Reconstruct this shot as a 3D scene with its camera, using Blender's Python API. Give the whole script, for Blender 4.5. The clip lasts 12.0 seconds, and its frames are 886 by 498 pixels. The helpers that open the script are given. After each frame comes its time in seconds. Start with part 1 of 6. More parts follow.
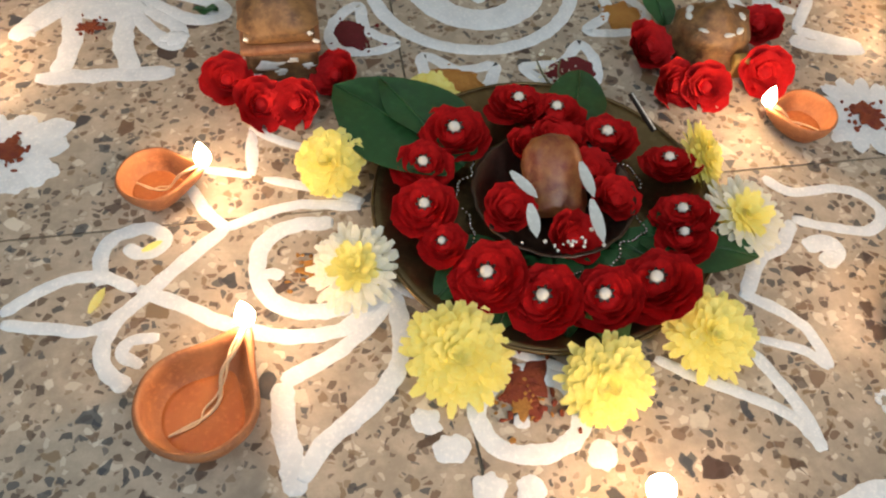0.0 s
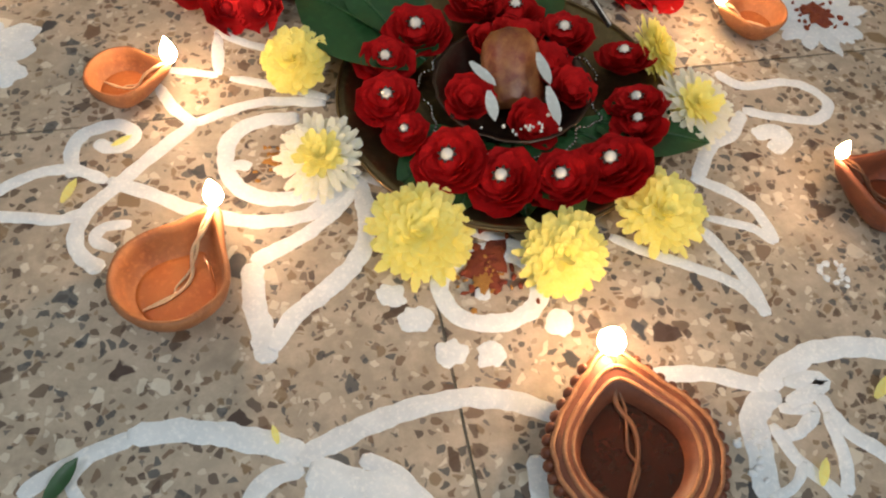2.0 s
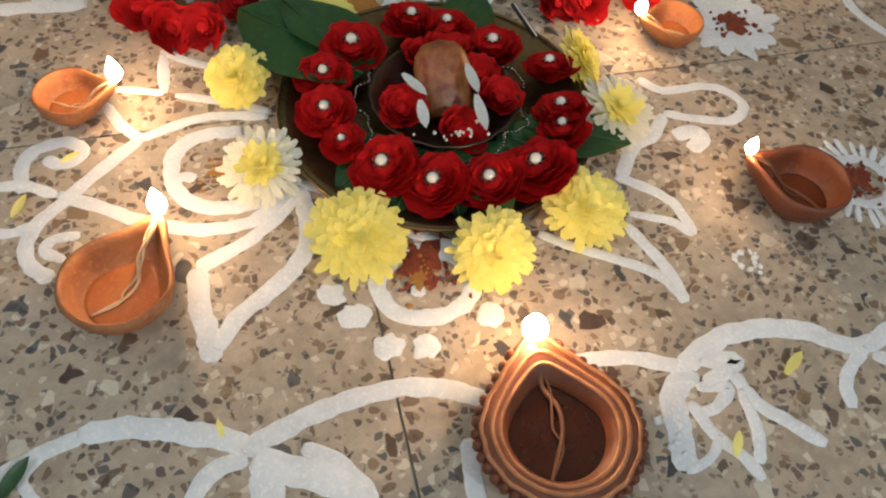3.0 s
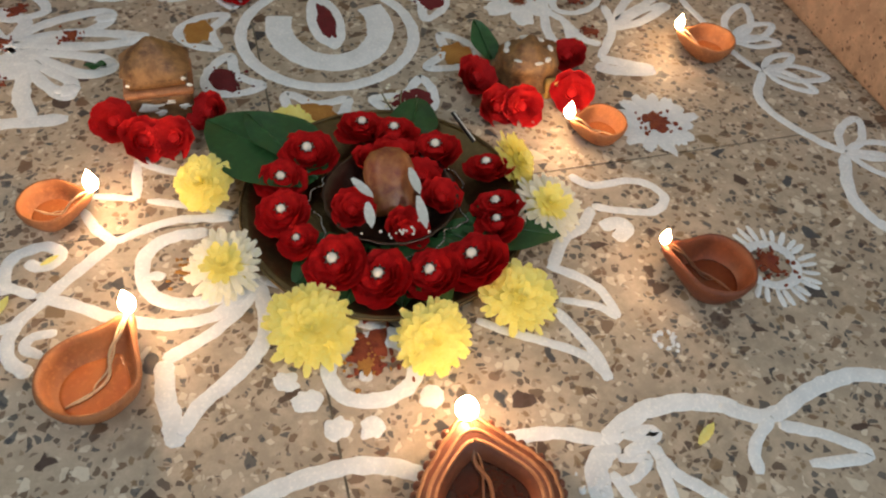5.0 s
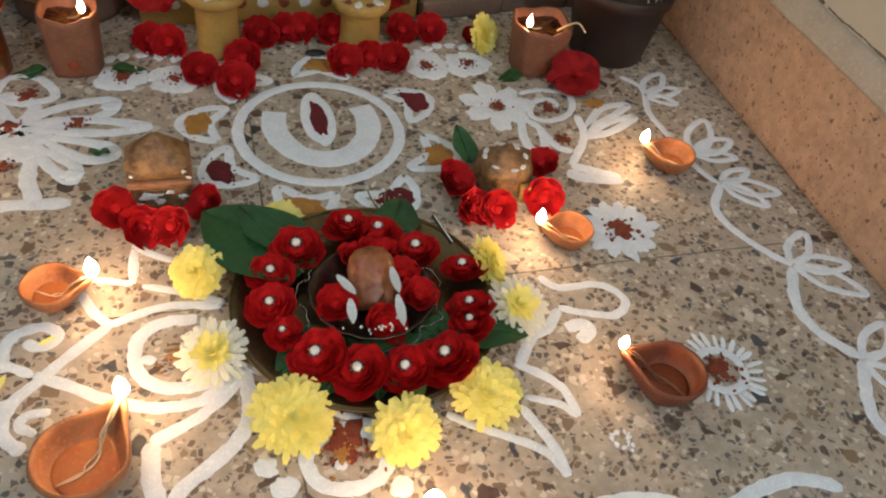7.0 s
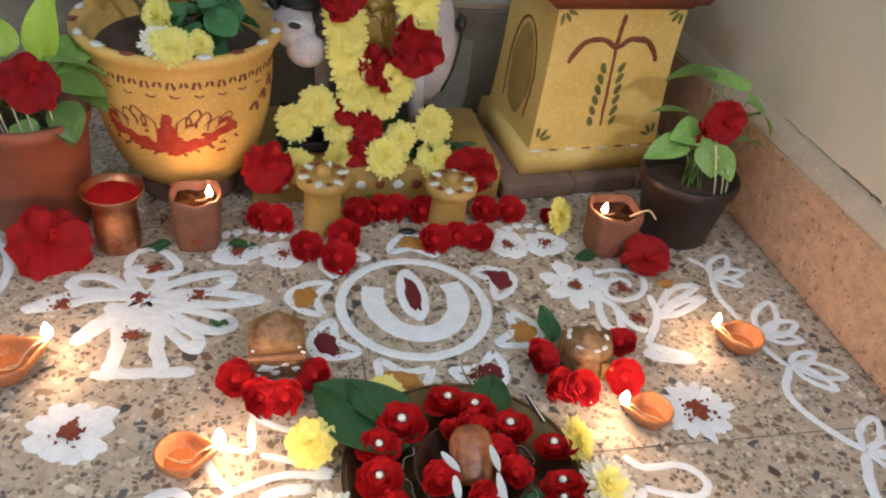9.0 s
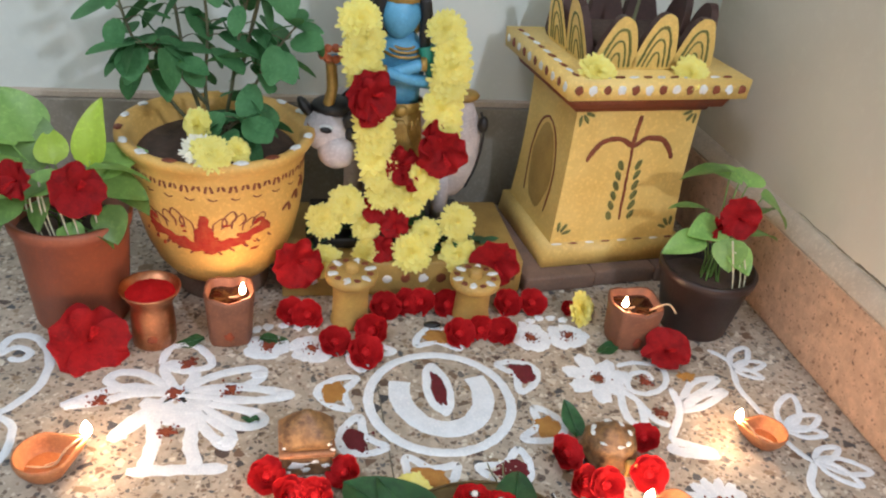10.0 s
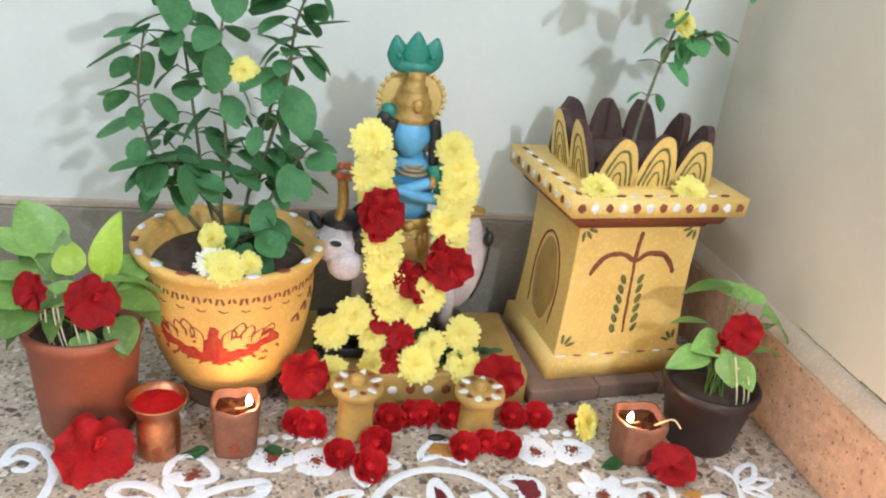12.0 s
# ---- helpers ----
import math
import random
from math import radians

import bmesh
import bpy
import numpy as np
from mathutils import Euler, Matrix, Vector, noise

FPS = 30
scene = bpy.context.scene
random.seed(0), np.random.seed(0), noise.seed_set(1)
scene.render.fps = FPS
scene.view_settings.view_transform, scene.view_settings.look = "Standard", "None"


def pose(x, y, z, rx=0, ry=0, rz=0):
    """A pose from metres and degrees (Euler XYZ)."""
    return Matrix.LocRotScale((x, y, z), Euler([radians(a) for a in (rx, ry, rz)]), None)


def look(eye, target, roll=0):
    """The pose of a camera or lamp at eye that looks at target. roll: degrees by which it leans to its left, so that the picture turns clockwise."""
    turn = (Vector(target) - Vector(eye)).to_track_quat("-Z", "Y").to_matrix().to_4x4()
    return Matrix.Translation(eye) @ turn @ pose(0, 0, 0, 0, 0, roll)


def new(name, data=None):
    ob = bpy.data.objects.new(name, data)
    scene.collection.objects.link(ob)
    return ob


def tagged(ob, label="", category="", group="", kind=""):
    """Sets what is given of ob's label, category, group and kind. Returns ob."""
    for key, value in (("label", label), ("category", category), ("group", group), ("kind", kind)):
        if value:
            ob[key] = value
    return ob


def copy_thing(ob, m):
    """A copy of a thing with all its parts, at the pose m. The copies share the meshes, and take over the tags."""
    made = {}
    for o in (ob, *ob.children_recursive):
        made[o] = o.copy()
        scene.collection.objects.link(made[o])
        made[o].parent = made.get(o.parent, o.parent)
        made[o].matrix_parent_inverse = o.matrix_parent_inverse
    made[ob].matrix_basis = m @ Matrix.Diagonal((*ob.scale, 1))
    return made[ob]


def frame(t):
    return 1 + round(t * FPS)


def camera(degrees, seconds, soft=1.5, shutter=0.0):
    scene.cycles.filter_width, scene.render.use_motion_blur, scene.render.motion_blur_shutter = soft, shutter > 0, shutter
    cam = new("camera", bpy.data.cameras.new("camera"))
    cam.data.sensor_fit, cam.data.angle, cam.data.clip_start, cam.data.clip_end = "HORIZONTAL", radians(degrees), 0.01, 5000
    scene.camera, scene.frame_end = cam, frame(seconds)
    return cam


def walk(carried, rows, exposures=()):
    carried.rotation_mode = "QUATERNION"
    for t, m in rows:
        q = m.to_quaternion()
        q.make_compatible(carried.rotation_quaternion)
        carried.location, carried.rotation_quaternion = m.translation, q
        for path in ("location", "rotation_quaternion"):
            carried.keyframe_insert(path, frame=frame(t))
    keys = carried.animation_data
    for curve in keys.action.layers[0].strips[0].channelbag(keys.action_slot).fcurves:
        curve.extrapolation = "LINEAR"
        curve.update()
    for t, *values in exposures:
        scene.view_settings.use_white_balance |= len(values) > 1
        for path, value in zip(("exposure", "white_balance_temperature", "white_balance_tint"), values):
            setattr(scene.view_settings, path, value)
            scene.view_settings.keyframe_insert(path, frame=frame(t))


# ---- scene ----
cam = camera(57.4, 12.0, 2.1)
PATH = [
    (0, (0.3535, 0.1241, 0.33), (0.6215, 1.2702, -1.288), 4.8),
    (0.5, (0.3551, 0.1148, 0.329), (0.6369, 1.2498, -1.294), 5),
    (1, (0.3529, 0.0963, 0.324), (0.6511, 1.1975, -1.319), 5.6),
    (1.5, (0.3503, 0.0898, 0.321), (0.6647, 1.1833, -1.323), 6.4),
    (2, (0.3549, 0.0825, 0.32), (0.6626, 1.1517, -1.341), 6.1),
    (2.5, (0.3568, 0.0741, 0.322), (0.6994, 1.1334, -1.341), 7.3),
    (3, (0.3678, 0.0588, 0.333), (0.7466, 1.1562, -1.296), 6.7),
    (3.5, (0.3746, 0.0517, 0.34), (0.7699, 1.1682, -1.272), 6.3),
    (3.7, (0.3793, 0.0498, 0.343), (0.7844, 1.1774, -1.259), 5.8),
    (5.3, (0.3836, 0.034, 0.381), (0.8365, 1.2858, -1.112), 6.3),
    (5.5, (0.3845, 0.0336, 0.384), (0.8492, 1.3011, -1.092), 6.8),
    (6, (0.3916, 0.035, 0.397), (0.9014, 1.3045, -1.063), 8),
    (6.5, (0.3808, 0.0297, 0.413), (0.903, 1.332, -1.012), 9.5),
    (7, (0.3759, 0.0285, 0.418), (0.8935, 1.351, -0.99), 9.6),
    (7.5, (0.359, 0.0268, 0.433), (0.8436, 1.4298, -0.908), 9.4),
    (7.7, (0.3462, 0.0245, 0.439), (0.8229, 1.474, -0.853), 9.2),
    (9.3, (0.3172, 0.0223, 0.485), (0.7646, 1.606, -0.651), 7.5),
    (9.5, (0.3144, 0.0181, 0.493), (0.7499, 1.6282, -0.611), 7),
    (10, (0.3086, 0.0172, 0.504), (0.7274, 1.6839, -0.518), 6.6),
    (10.5, (0.306, 0.0161, 0.512), (0.7173, 1.7226, -0.446), 6.5),
    (11, (0.3041, 0.0169, 0.517), (0.7239, 1.7361, -0.415), 6.6),
    (11.5, (0.2993, 0.0156, 0.522), (0.7417, 1.7559, -0.36), 7),
    (12, (0.3004, 0.013, 0.525), (0.7148, 1.7929, -0.287), 6.8),
]
EXPOSURE = [(0.0, 0.05, 6750, 17), (3.7, -0.17, 7000, 18), (7.7, 0.0, 6750, 18), (9.3, 0.53, 6450, 22), (11.0, 1.07, 6450, 21), (12.0, 1.25, 6450, 21)]
walk(cam, [(t, look(eye, target, roll)) for t, eye, target, roll in PATH], EXPOSURE)
LAMP, FIRE, FILL = 26.5, 140.0, 11.0

# ---- light ----
world = bpy.data.worlds.new("world")
scene.world = world
world.use_nodes = True
world.node_tree.nodes["Background"].inputs[0].default_value = (0.75, 0.85, 1.0, 1)
world.node_tree.nodes["Background"].inputs[1].default_value = 0.1
bulb = bpy.data.lights.new("room_lamp", "POINT")
bulb.energy, bulb.shadow_soft_size, bulb.color = LAMP, 0.035, (0.76, 0.90, 1.0)
new("room_lamp", bulb).location = (0.927, -0.9, 1.22)
# unseen area light, added overhead on the left to brighten side wall and floor
fill_light = bpy.data.lights.new("ceiling_tube", "AREA")
fill_light.shape, fill_light.size, fill_light.size_y, fill_light.energy, fill_light.color = "RECTANGLE", 1.2, 0.08, FILL, (0.78, 0.90, 1.0)
new("ceiling_tube", fill_light).matrix_basis = pose(-0.75, -0.5, 2.33, 0, 0, 70)


# ---- materials ----
def shader(name):
    m = bpy.data.materials.new(name)
    m.use_nodes = True
    return m, m.node_tree.nodes, m.node_tree.links, m.node_tree.nodes["Principled BSDF"]


def put(nodes, kind, **settings):
    n = nodes.new(kind)
    for k, v in settings.items():
        if k in n.inputs:
            n.inputs[k].default_value = v
    return n


def mixed(nodes, links, fac, a, b, blend="MIX"):
    n = nodes.new("ShaderNodeMix")
    n.data_type, n.blend_type = "RGBA", blend
    for socket, v in ((n.inputs[0], fac), (n.inputs[6], a), (n.inputs[7], b)):
        if isinstance(v, bpy.types.NodeSocket):
            links.new(v, socket)
        else:
            socket.default_value = v if isinstance(v, (int, float)) else (*v[:3], 1)
    return n.outputs[2]


def step(nodes, links, value, lo, hi):
    n = nodes.new("ShaderNodeMapRange")
    n.inputs[1].default_value, n.inputs[2].default_value = lo, hi
    links.new(value, n.inputs[0])
    return n.outputs[0]


def plain(name, colour, second=None, rough=0.6, metal=0.0, grain=300.0, patch=35.0, relief=0.25, jitter=0.12, fleck=1.25, transmit=0.0, shine=0.5):
    """Two noises of different size between two tones, fine relief, and a small change from piece to piece."""
    m, nodes, links, b = shader(name)
    second = second or tuple(c * 0.62 for c in colour)
    place = nodes.new("ShaderNodeTexCoord").outputs["Object"]
    fine = put(nodes, "ShaderNodeTexNoise", Scale=grain, Detail=4.0, Roughness=0.65)
    wide = put(nodes, "ShaderNodeTexNoise", Scale=patch, Detail=3.0, Roughness=0.6)
    links.new(place, fine.inputs["Vector"]), links.new(place, wide.inputs["Vector"])
    a = mixed(nodes, links, step(nodes, links, wide.outputs["Fac"], 0.35, 0.72), colour, second)
    light = tuple(min(1.0, c * fleck) for c in colour)
    c = mixed(nodes, links, step(nodes, links, fine.outputs["Fac"], 0.5, 0.8), a, light)
    info = nodes.new("ShaderNodeObjectInfo")
    hsv = nodes.new("ShaderNodeHueSaturation")
    r = nodes.new("ShaderNodeMapRange")
    r.inputs[3].default_value, r.inputs[4].default_value = 1 - jitter, 1 + jitter
    links.new(info.outputs["Random"], r.inputs[0]), links.new(r.outputs[0], hsv.inputs["Value"])
    links.new(c, hsv.inputs["Color"]), links.new(hsv.outputs[0], b.inputs["Base Color"])
    b.inputs["Metallic"].default_value = metal
    rr = nodes.new("ShaderNodeMapRange")
    rr.inputs[3].default_value, rr.inputs[4].default_value = rough * 0.8, min(1.0, rough * 1.2)
    links.new(fine.outputs["Fac"], rr.inputs[0]), links.new(rr.outputs[0], b.inputs["Roughness"])
    bump = put(nodes, "ShaderNodeBump", Strength=relief, Distance=0.0006)
    links.new(fine.outputs["Fac"], bump.inputs["Height"]), links.new(bump.outputs[0], b.inputs["Normal"])
    if transmit:
        thin = nodes.new("ShaderNodeBsdfTranslucent")
        links.new(hsv.outputs[0], thin.inputs["Color"])
        blend = put(nodes, "ShaderNodeMixShader", Fac=transmit)
        links.new(b.outputs[0], blend.inputs[1]), links.new(thin.outputs[0], blend.inputs[2])
        links.new(blend.outputs[0], nodes["Material Output"].inputs["Surface"])
    b.inputs["Specular IOR Level"].default_value = shine
    return m


def terrazzo(name, ground, ground2, chips, rough, big=85.0, small=230.0, big_share=0.12, small_share=0.28):
    """Stone chips of two sizes with sharp corners in a cement ground."""
    m, nodes, links, b = shader(name)
    place = nodes.new("ShaderNodeTexCoord").outputs["Object"]
    warp = put(nodes, "ShaderNodeTexNoise", Scale=140.0, Detail=2.0)
    links.new(place, warp.inputs["Vector"])
    shift = nodes.new("ShaderNodeVectorMath")
    shift.operation = "MULTIPLY_ADD"
    links.new(warp.outputs["Color"], shift.inputs[0])
    shift.inputs[1].default_value = (0.004, 0.004, 0.004)
    links.new(place, shift.inputs[2])
    wide = put(nodes, "ShaderNodeTexNoise", Scale=9.0, Detail=5.0, Roughness=0.65)
    links.new(place, wide.inputs["Vector"])
    colour = mixed(nodes, links, step(nodes, links, wide.outputs["Fac"], 0.35, 0.7), ground, ground2)
    mottle = put(nodes, "ShaderNodeTexNoise", Scale=75.0, Detail=5.0, Roughness=0.7)
    links.new(place, mottle.inputs["Vector"])
    colour = mixed(nodes, links, step(nodes, links, mottle.outputs["Fac"], 0.42, 0.75), colour, tuple(min(1.0, c * 1.35) for c in ground))
    for scale, share, edge in ((small * 1.5, small_share * 0.55, 0.09), (small, small_share, 0.10), (small * 0.55, small_share * 0.5, 0.12), (big, big_share, 0.13)):
        cell = put(nodes, "ShaderNodeTexVoronoi", Scale=scale)
        rim = put(nodes, "ShaderNodeTexVoronoi", Scale=scale)
        rim.feature = "DISTANCE_TO_EDGE"
        links.new(shift.outputs[0], cell.inputs["Vector"]), links.new(shift.outputs[0], rim.inputs["Vector"])
        split = nodes.new("ShaderNodeSeparateColor")
        links.new(cell.outputs["Color"], split.inputs[0])
        ramp = nodes.new("ShaderNodeValToRGB")
        ramp.color_ramp.interpolation = "CONSTANT"
        while len(ramp.color_ramp.elements) < len(chips):
            ramp.color_ramp.elements.new(0.5)
        for i, c in enumerate(chips):
            ramp.color_ramp.elements[i].position = i / len(chips)
            ramp.color_ramp.elements[i].color = (*c, 1)
        links.new(split.outputs[1], ramp.inputs[0])
        chosen = step(nodes, links, split.outputs[0], share, share - 0.01)
        inside = step(nodes, links, rim.outputs["Distance"], edge, edge + 0.04)
        both = nodes.new("ShaderNodeMath")
        both.operation = "MULTIPLY"
        links.new(chosen, both.inputs[0]), links.new(inside, both.inputs[1])
        both_soft = nodes.new("ShaderNodeMath")
        both_soft.operation = "MULTIPLY"
        both_soft.inputs[1].default_value = 0.95 if scale < 100 else 0.8 if scale <= small else 0.6
        links.new(both.outputs[0], both_soft.inputs[0])
        colour = mixed(nodes, links, both_soft.outputs[0], colour, ramp.outputs[0])
    stain = put(nodes, "ShaderNodeTexNoise", Scale=30.0, Detail=6.0, Roughness=0.7)
    links.new(place, stain.inputs["Vector"])
    colour = mixed(nodes, links, step(nodes, links, stain.outputs["Fac"], 0.52, 1.0), colour, tuple(c * 0.45 for c in ground))
    links.new(colour, b.inputs["Base Color"])
    links.new(step(nodes, links, stain.outputs["Fac"], -0.9 + rough, 1.9 - rough), b.inputs["Roughness"])
    bump = put(nodes, "ShaderNodeBump", Strength=0.12, Distance=0.0005)
    links.new(stain.outputs["Fac"], bump.inputs["Height"]), links.new(bump.outputs[0], b.inputs["Normal"])
    return m


def glowing(name, colour, strength):
    m, nodes, links, b = shader(name)
    b.inputs["Base Color"].default_value = (*colour, 1)
    b.inputs["Emission Color"].default_value = (*colour, 1)
    b.inputs["Emission Strength"].default_value = strength
    return m


TERRAZZO = terrazzo("floor_terrazzo", (0.44, 0.365, 0.29), (0.36, 0.295, 0.225),
                    [(0.035, 0.04, 0.05), (0.10, 0.06, 0.04), (0.72, 0.66, 0.56), (0.16, 0.09, 0.055), (0.06, 0.035, 0.03), (0.66, 0.60, 0.50), (0.05, 0.06, 0.075), (0.24, 0.16, 0.09)], 0.42, small_share=0.33)
SKIRT = terrazzo("skirting_terrazzo", (0.56, 0.36, 0.25), (0.49, 0.30, 0.20), [(0.10, 0.055, 0.04), (0.6, 0.42, 0.30), (0.26, 0.14, 0.085)], 0.55, 150.0, 420.0, 0.02, 0.07)
GREY_SKIRT = plain("grey_skirting", (0.30, 0.27, 0.22), (0.22, 0.19, 0.15), rough=0.5, grain=220, patch=14)
WALL = plain("wall_paint", (0.71, 0.74, 0.69), (0.66, 0.69, 0.64), rough=0.75, grain=90, patch=3.5, relief=0.08, jitter=0, fleck=1.02)
SIDE_WALL = plain("side_wall_paint", (0.70, 0.64, 0.54), (0.64, 0.57, 0.47), rough=0.75, grain=90, patch=3.5, relief=0.08, jitter=0, fleck=1.02)
CEILING = plain("ceiling_paint", (0.8, 0.8, 0.78), rough=0.8, jitter=0, second=(0.76, 0.76, 0.74))
LEDGE = plain("ledge_plaster", (0.62, 0.52, 0.42), (0.50, 0.40, 0.31), rough=0.7, patch=25)
GROUT = plain("joint_cement", (0.21, 0.18, 0.135), rough=0.9)
CLAY = plain("fired_clay", (0.42, 0.17, 0.068), (0.26, 0.092, 0.038), rough=0.62, grain=420, patch=60, relief=0.3)
DARK_CLAY = plain("oiled_clay", (0.20, 0.058, 0.026), (0.12, 0.033, 0.017), rough=0.5, grain=420, patch=70)
POT_CLAY = plain("planter_clay", (0.32, 0.09, 0.045), (0.23, 0.065, 0.035), rough=0.5, grain=250, patch=22, relief=0.15)
HOLDER_CLAY = plain("dark_holder_clay", (0.20, 0.078, 0.042), (0.13, 0.05, 0.03), rough=0.6, grain=350, patch=50)
RIM_CLAY = plain("worn_clay_rim", (0.44, 0.20, 0.095), (0.27, 0.10, 0.045), rough=0.6, grain=500, patch=120)
OIL = plain("lamp_oil", (0.035, 0.008, 0.004), rough=0.06, relief=0.0)
CLEAR_OIL = plain("clear_lamp_oil", (0.42, 0.15, 0.05), (0.33, 0.10, 0.035), rough=0.08, relief=0.02)
BROWN_OIL = plain("brown_lamp_oil", (0.13, 0.035, 0.015), (0.09, 0.022, 0.01), rough=0.08, relief=0.02)
SOAKED = plain("oil_soaked_wick", (0.20, 0.085, 0.04), (0.12, 0.045, 0.02), rough=0.5, grain=900)
COTTON = plain("cotton_wick", (0.72, 0.52, 0.32), (0.55, 0.34, 0.18), rough=0.9, grain=900)
FLAME = glowing("flame", (1.0, 0.67, 0.36), FIRE)
CHALK = plain("rice_chalk", (0.80, 0.84, 0.88), (0.69, 0.73, 0.77), rough=0.95, grain=520, patch=70, relief=0.35, jitter=0.05)
KUMKUM = plain("red_powder", (0.20, 0.035, 0.02), (0.30, 0.07, 0.02), rough=0.95, grain=800, patch=150, relief=0.9)
MAROON = plain("maroon_powder", (0.16, 0.012, 0.018), (0.11, 0.01, 0.012), rough=0.95, grain=800, patch=120, relief=0.9)
OCHRE = plain("turmeric_powder", (0.46, 0.22, 0.05), (0.38, 0.16, 0.035), rough=0.95, grain=800, patch=120, relief=0.9)
CRIMSON = plain("hibiscus_petal", (0.36, 0.008, 0.010), (0.20, 0.004, 0.006), rough=0.7, grain=450, patch=80, shine=0.2, transmit=0.12)
RED = plain("red_petal", (0.58, 0.012, 0.012), (0.38, 0.006, 0.007), rough=0.75, grain=500, patch=90, shine=0.12)
SMEAR = plain("smeared_red_powder", (0.40, 0.018, 0.010), (0.48, 0.075, 0.022), rough=0.9, grain=700, patch=130, relief=0.6)
ROSE = plain("rose_petal", (0.52, 0.014, 0.016), (0.34, 0.006, 0.008), rough=0.7, grain=500, patch=90, shine=0.15)
YELLOW = plain("yellow_petal", (1.0, 0.93, 0.36), (0.98, 0.88, 0.26), rough=0.8, shine=0.2, grain=400, patch=80, transmit=0.38, jitter=0.06)
CREAM = plain("cream_petal", (0.95, 0.93, 0.82), (0.93, 0.90, 0.72), shine=0.2, rough=0.8, grain=400, patch=80, transmit=0.3, jitter=0.05)
HEART = plain("flower_heart", (0.85, 0.58, 0.05), (0.75, 0.45, 0.04), rough=0.8, grain=900)
LEAF = plain("dark_leaf", (0.026, 0.10, 0.032), (0.015, 0.058, 0.02), rough=0.34, grain=200, patch=40, relief=0.1)
HERB = plain("herb_leaf", (0.13, 0.36, 0.145), (0.07, 0.24, 0.09), shine=0.2, rough=0.6, grain=300, patch=50, relief=0.2, jitter=0.3, transmit=0.22)
VINE_LEAF = plain("vine_leaf", (0.25, 0.43, 0.11), (0.15, 0.31, 0.075), rough=0.4, grain=200, patch=30, jitter=0.35, transmit=0.22)
NEW_LEAF = plain("young_leaf", (0.42, 0.58, 0.06), (0.36, 0.52, 0.05), rough=0.4, grain=200, patch=40, transmit=0.15)
STEM = plain("woody_stem", (0.17, 0.17, 0.09), (0.12, 0.11, 0.06), rough=0.75, grain=400)
GREEN_STEM = plain("pale_stem", (0.42, 0.42, 0.18), (0.25, 0.3, 0.1), rough=0.6)
PALE_ROOT = plain("pale_root", (0.62, 0.58, 0.42), (0.45, 0.42, 0.28), rough=0.7)
SOIL = plain("potting_soil", (0.06, 0.036, 0.026), (0.115, 0.068, 0.048), rough=0.95, grain=350, patch=90, relief=1.0)
OCHRE_PAINT = plain("ochre_paint", (0.72, 0.43, 0.12), (0.60, 0.32, 0.07), rough=0.5, grain=240, patch=18, relief=0.15)
YELLOW_PAINT = plain("yellow_paint", (0.78, 0.55, 0.18), (0.70, 0.45, 0.12), rough=0.48, grain=260, patch=16, relief=0.15)
DULL_PAINT = plain("dull_ochre_paint", (0.46, 0.29, 0.08), (0.34, 0.20, 0.055), rough=0.55, grain=320, patch=40)
BROWN_PAINT = plain("red_brown_paint", (0.24, 0.06, 0.025), (0.16, 0.04, 0.02), rough=0.55, grain=320, patch=60)
DARK_PAINT = plain("dark_brown_paint", (0.075, 0.035, 0.028), (0.045, 0.022, 0.018), rough=0.5, grain=320, patch=60)
OLIVE_PAINT = plain("olive_paint", (0.16, 0.16, 0.045), (0.11, 0.10, 0.03), rough=0.55)
WHITE_PAINT = plain("white_paint", (0.78, 0.78, 0.76), (0.66, 0.65, 0.62), rough=0.6)
STONE = plain("old_brick", (0.20, 0.12, 0.085), (0.13, 0.085, 0.065), rough=0.85, grain=350, patch=40, relief=0.7)
WOOD = plain("lamp_house_clay", (0.30, 0.16, 0.065), (0.07, 0.028, 0.013), rough=0.5, grain=260, patch=95)
BRASS = plain("aged_brass", (0.20, 0.135, 0.065), (0.12, 0.08, 0.04), rough=0.34, metal=0.9, grain=260, patch=22)
DARK_METAL = plain("dark_bowl_metal", (0.12, 0.075, 0.055), (0.07, 0.045, 0.035), rough=0.3, metal=0.8)
COPPER = plain("copper", (0.56, 0.24, 0.12), (0.36, 0.13, 0.065), rough=0.38, metal=1.0, grain=200, patch=40, relief=0.08)
SILVER = plain("silver_thread", (0.55, 0.52, 0.50), (0.3, 0.27, 0.26), rough=0.25, metal=1.0)
PEARL = plain("pearl", (0.82, 0.78, 0.72), (0.7, 0.65, 0.6), rough=0.18, relief=0.0)
PLASTIC = plain("dark_plastic", (0.024, 0.012, 0.011), (0.036, 0.018, 0.016), rough=0.42, patch=20, relief=0.1)
GOLD = plain("gold_paint", (0.50, 0.31, 0.08), (0.34, 0.19, 0.05), rough=0.42, metal=0.35, grain=500, patch=120, relief=0.6)
BLUE = plain("blue_paint", (0.12, 0.42, 0.66), (0.09, 0.34, 0.56), rough=0.42, patch=60, relief=0.05)
TEAL = plain("teal_paint", (0.01, 0.24, 0.17), (0.008, 0.18, 0.13), rough=0.4, patch=60)
COW = plain("grey_white_paint", (0.66, 0.60, 0.60), (0.48, 0.42, 0.43), rough=0.5, patch=50)
BLACK = plain("black_paint", (0.02, 0.018, 0.018), rough=0.45)
ORANGE = plain("orange_paint", (0.55, 0.14, 0.05), (0.4, 0.09, 0.04), rough=0.5)


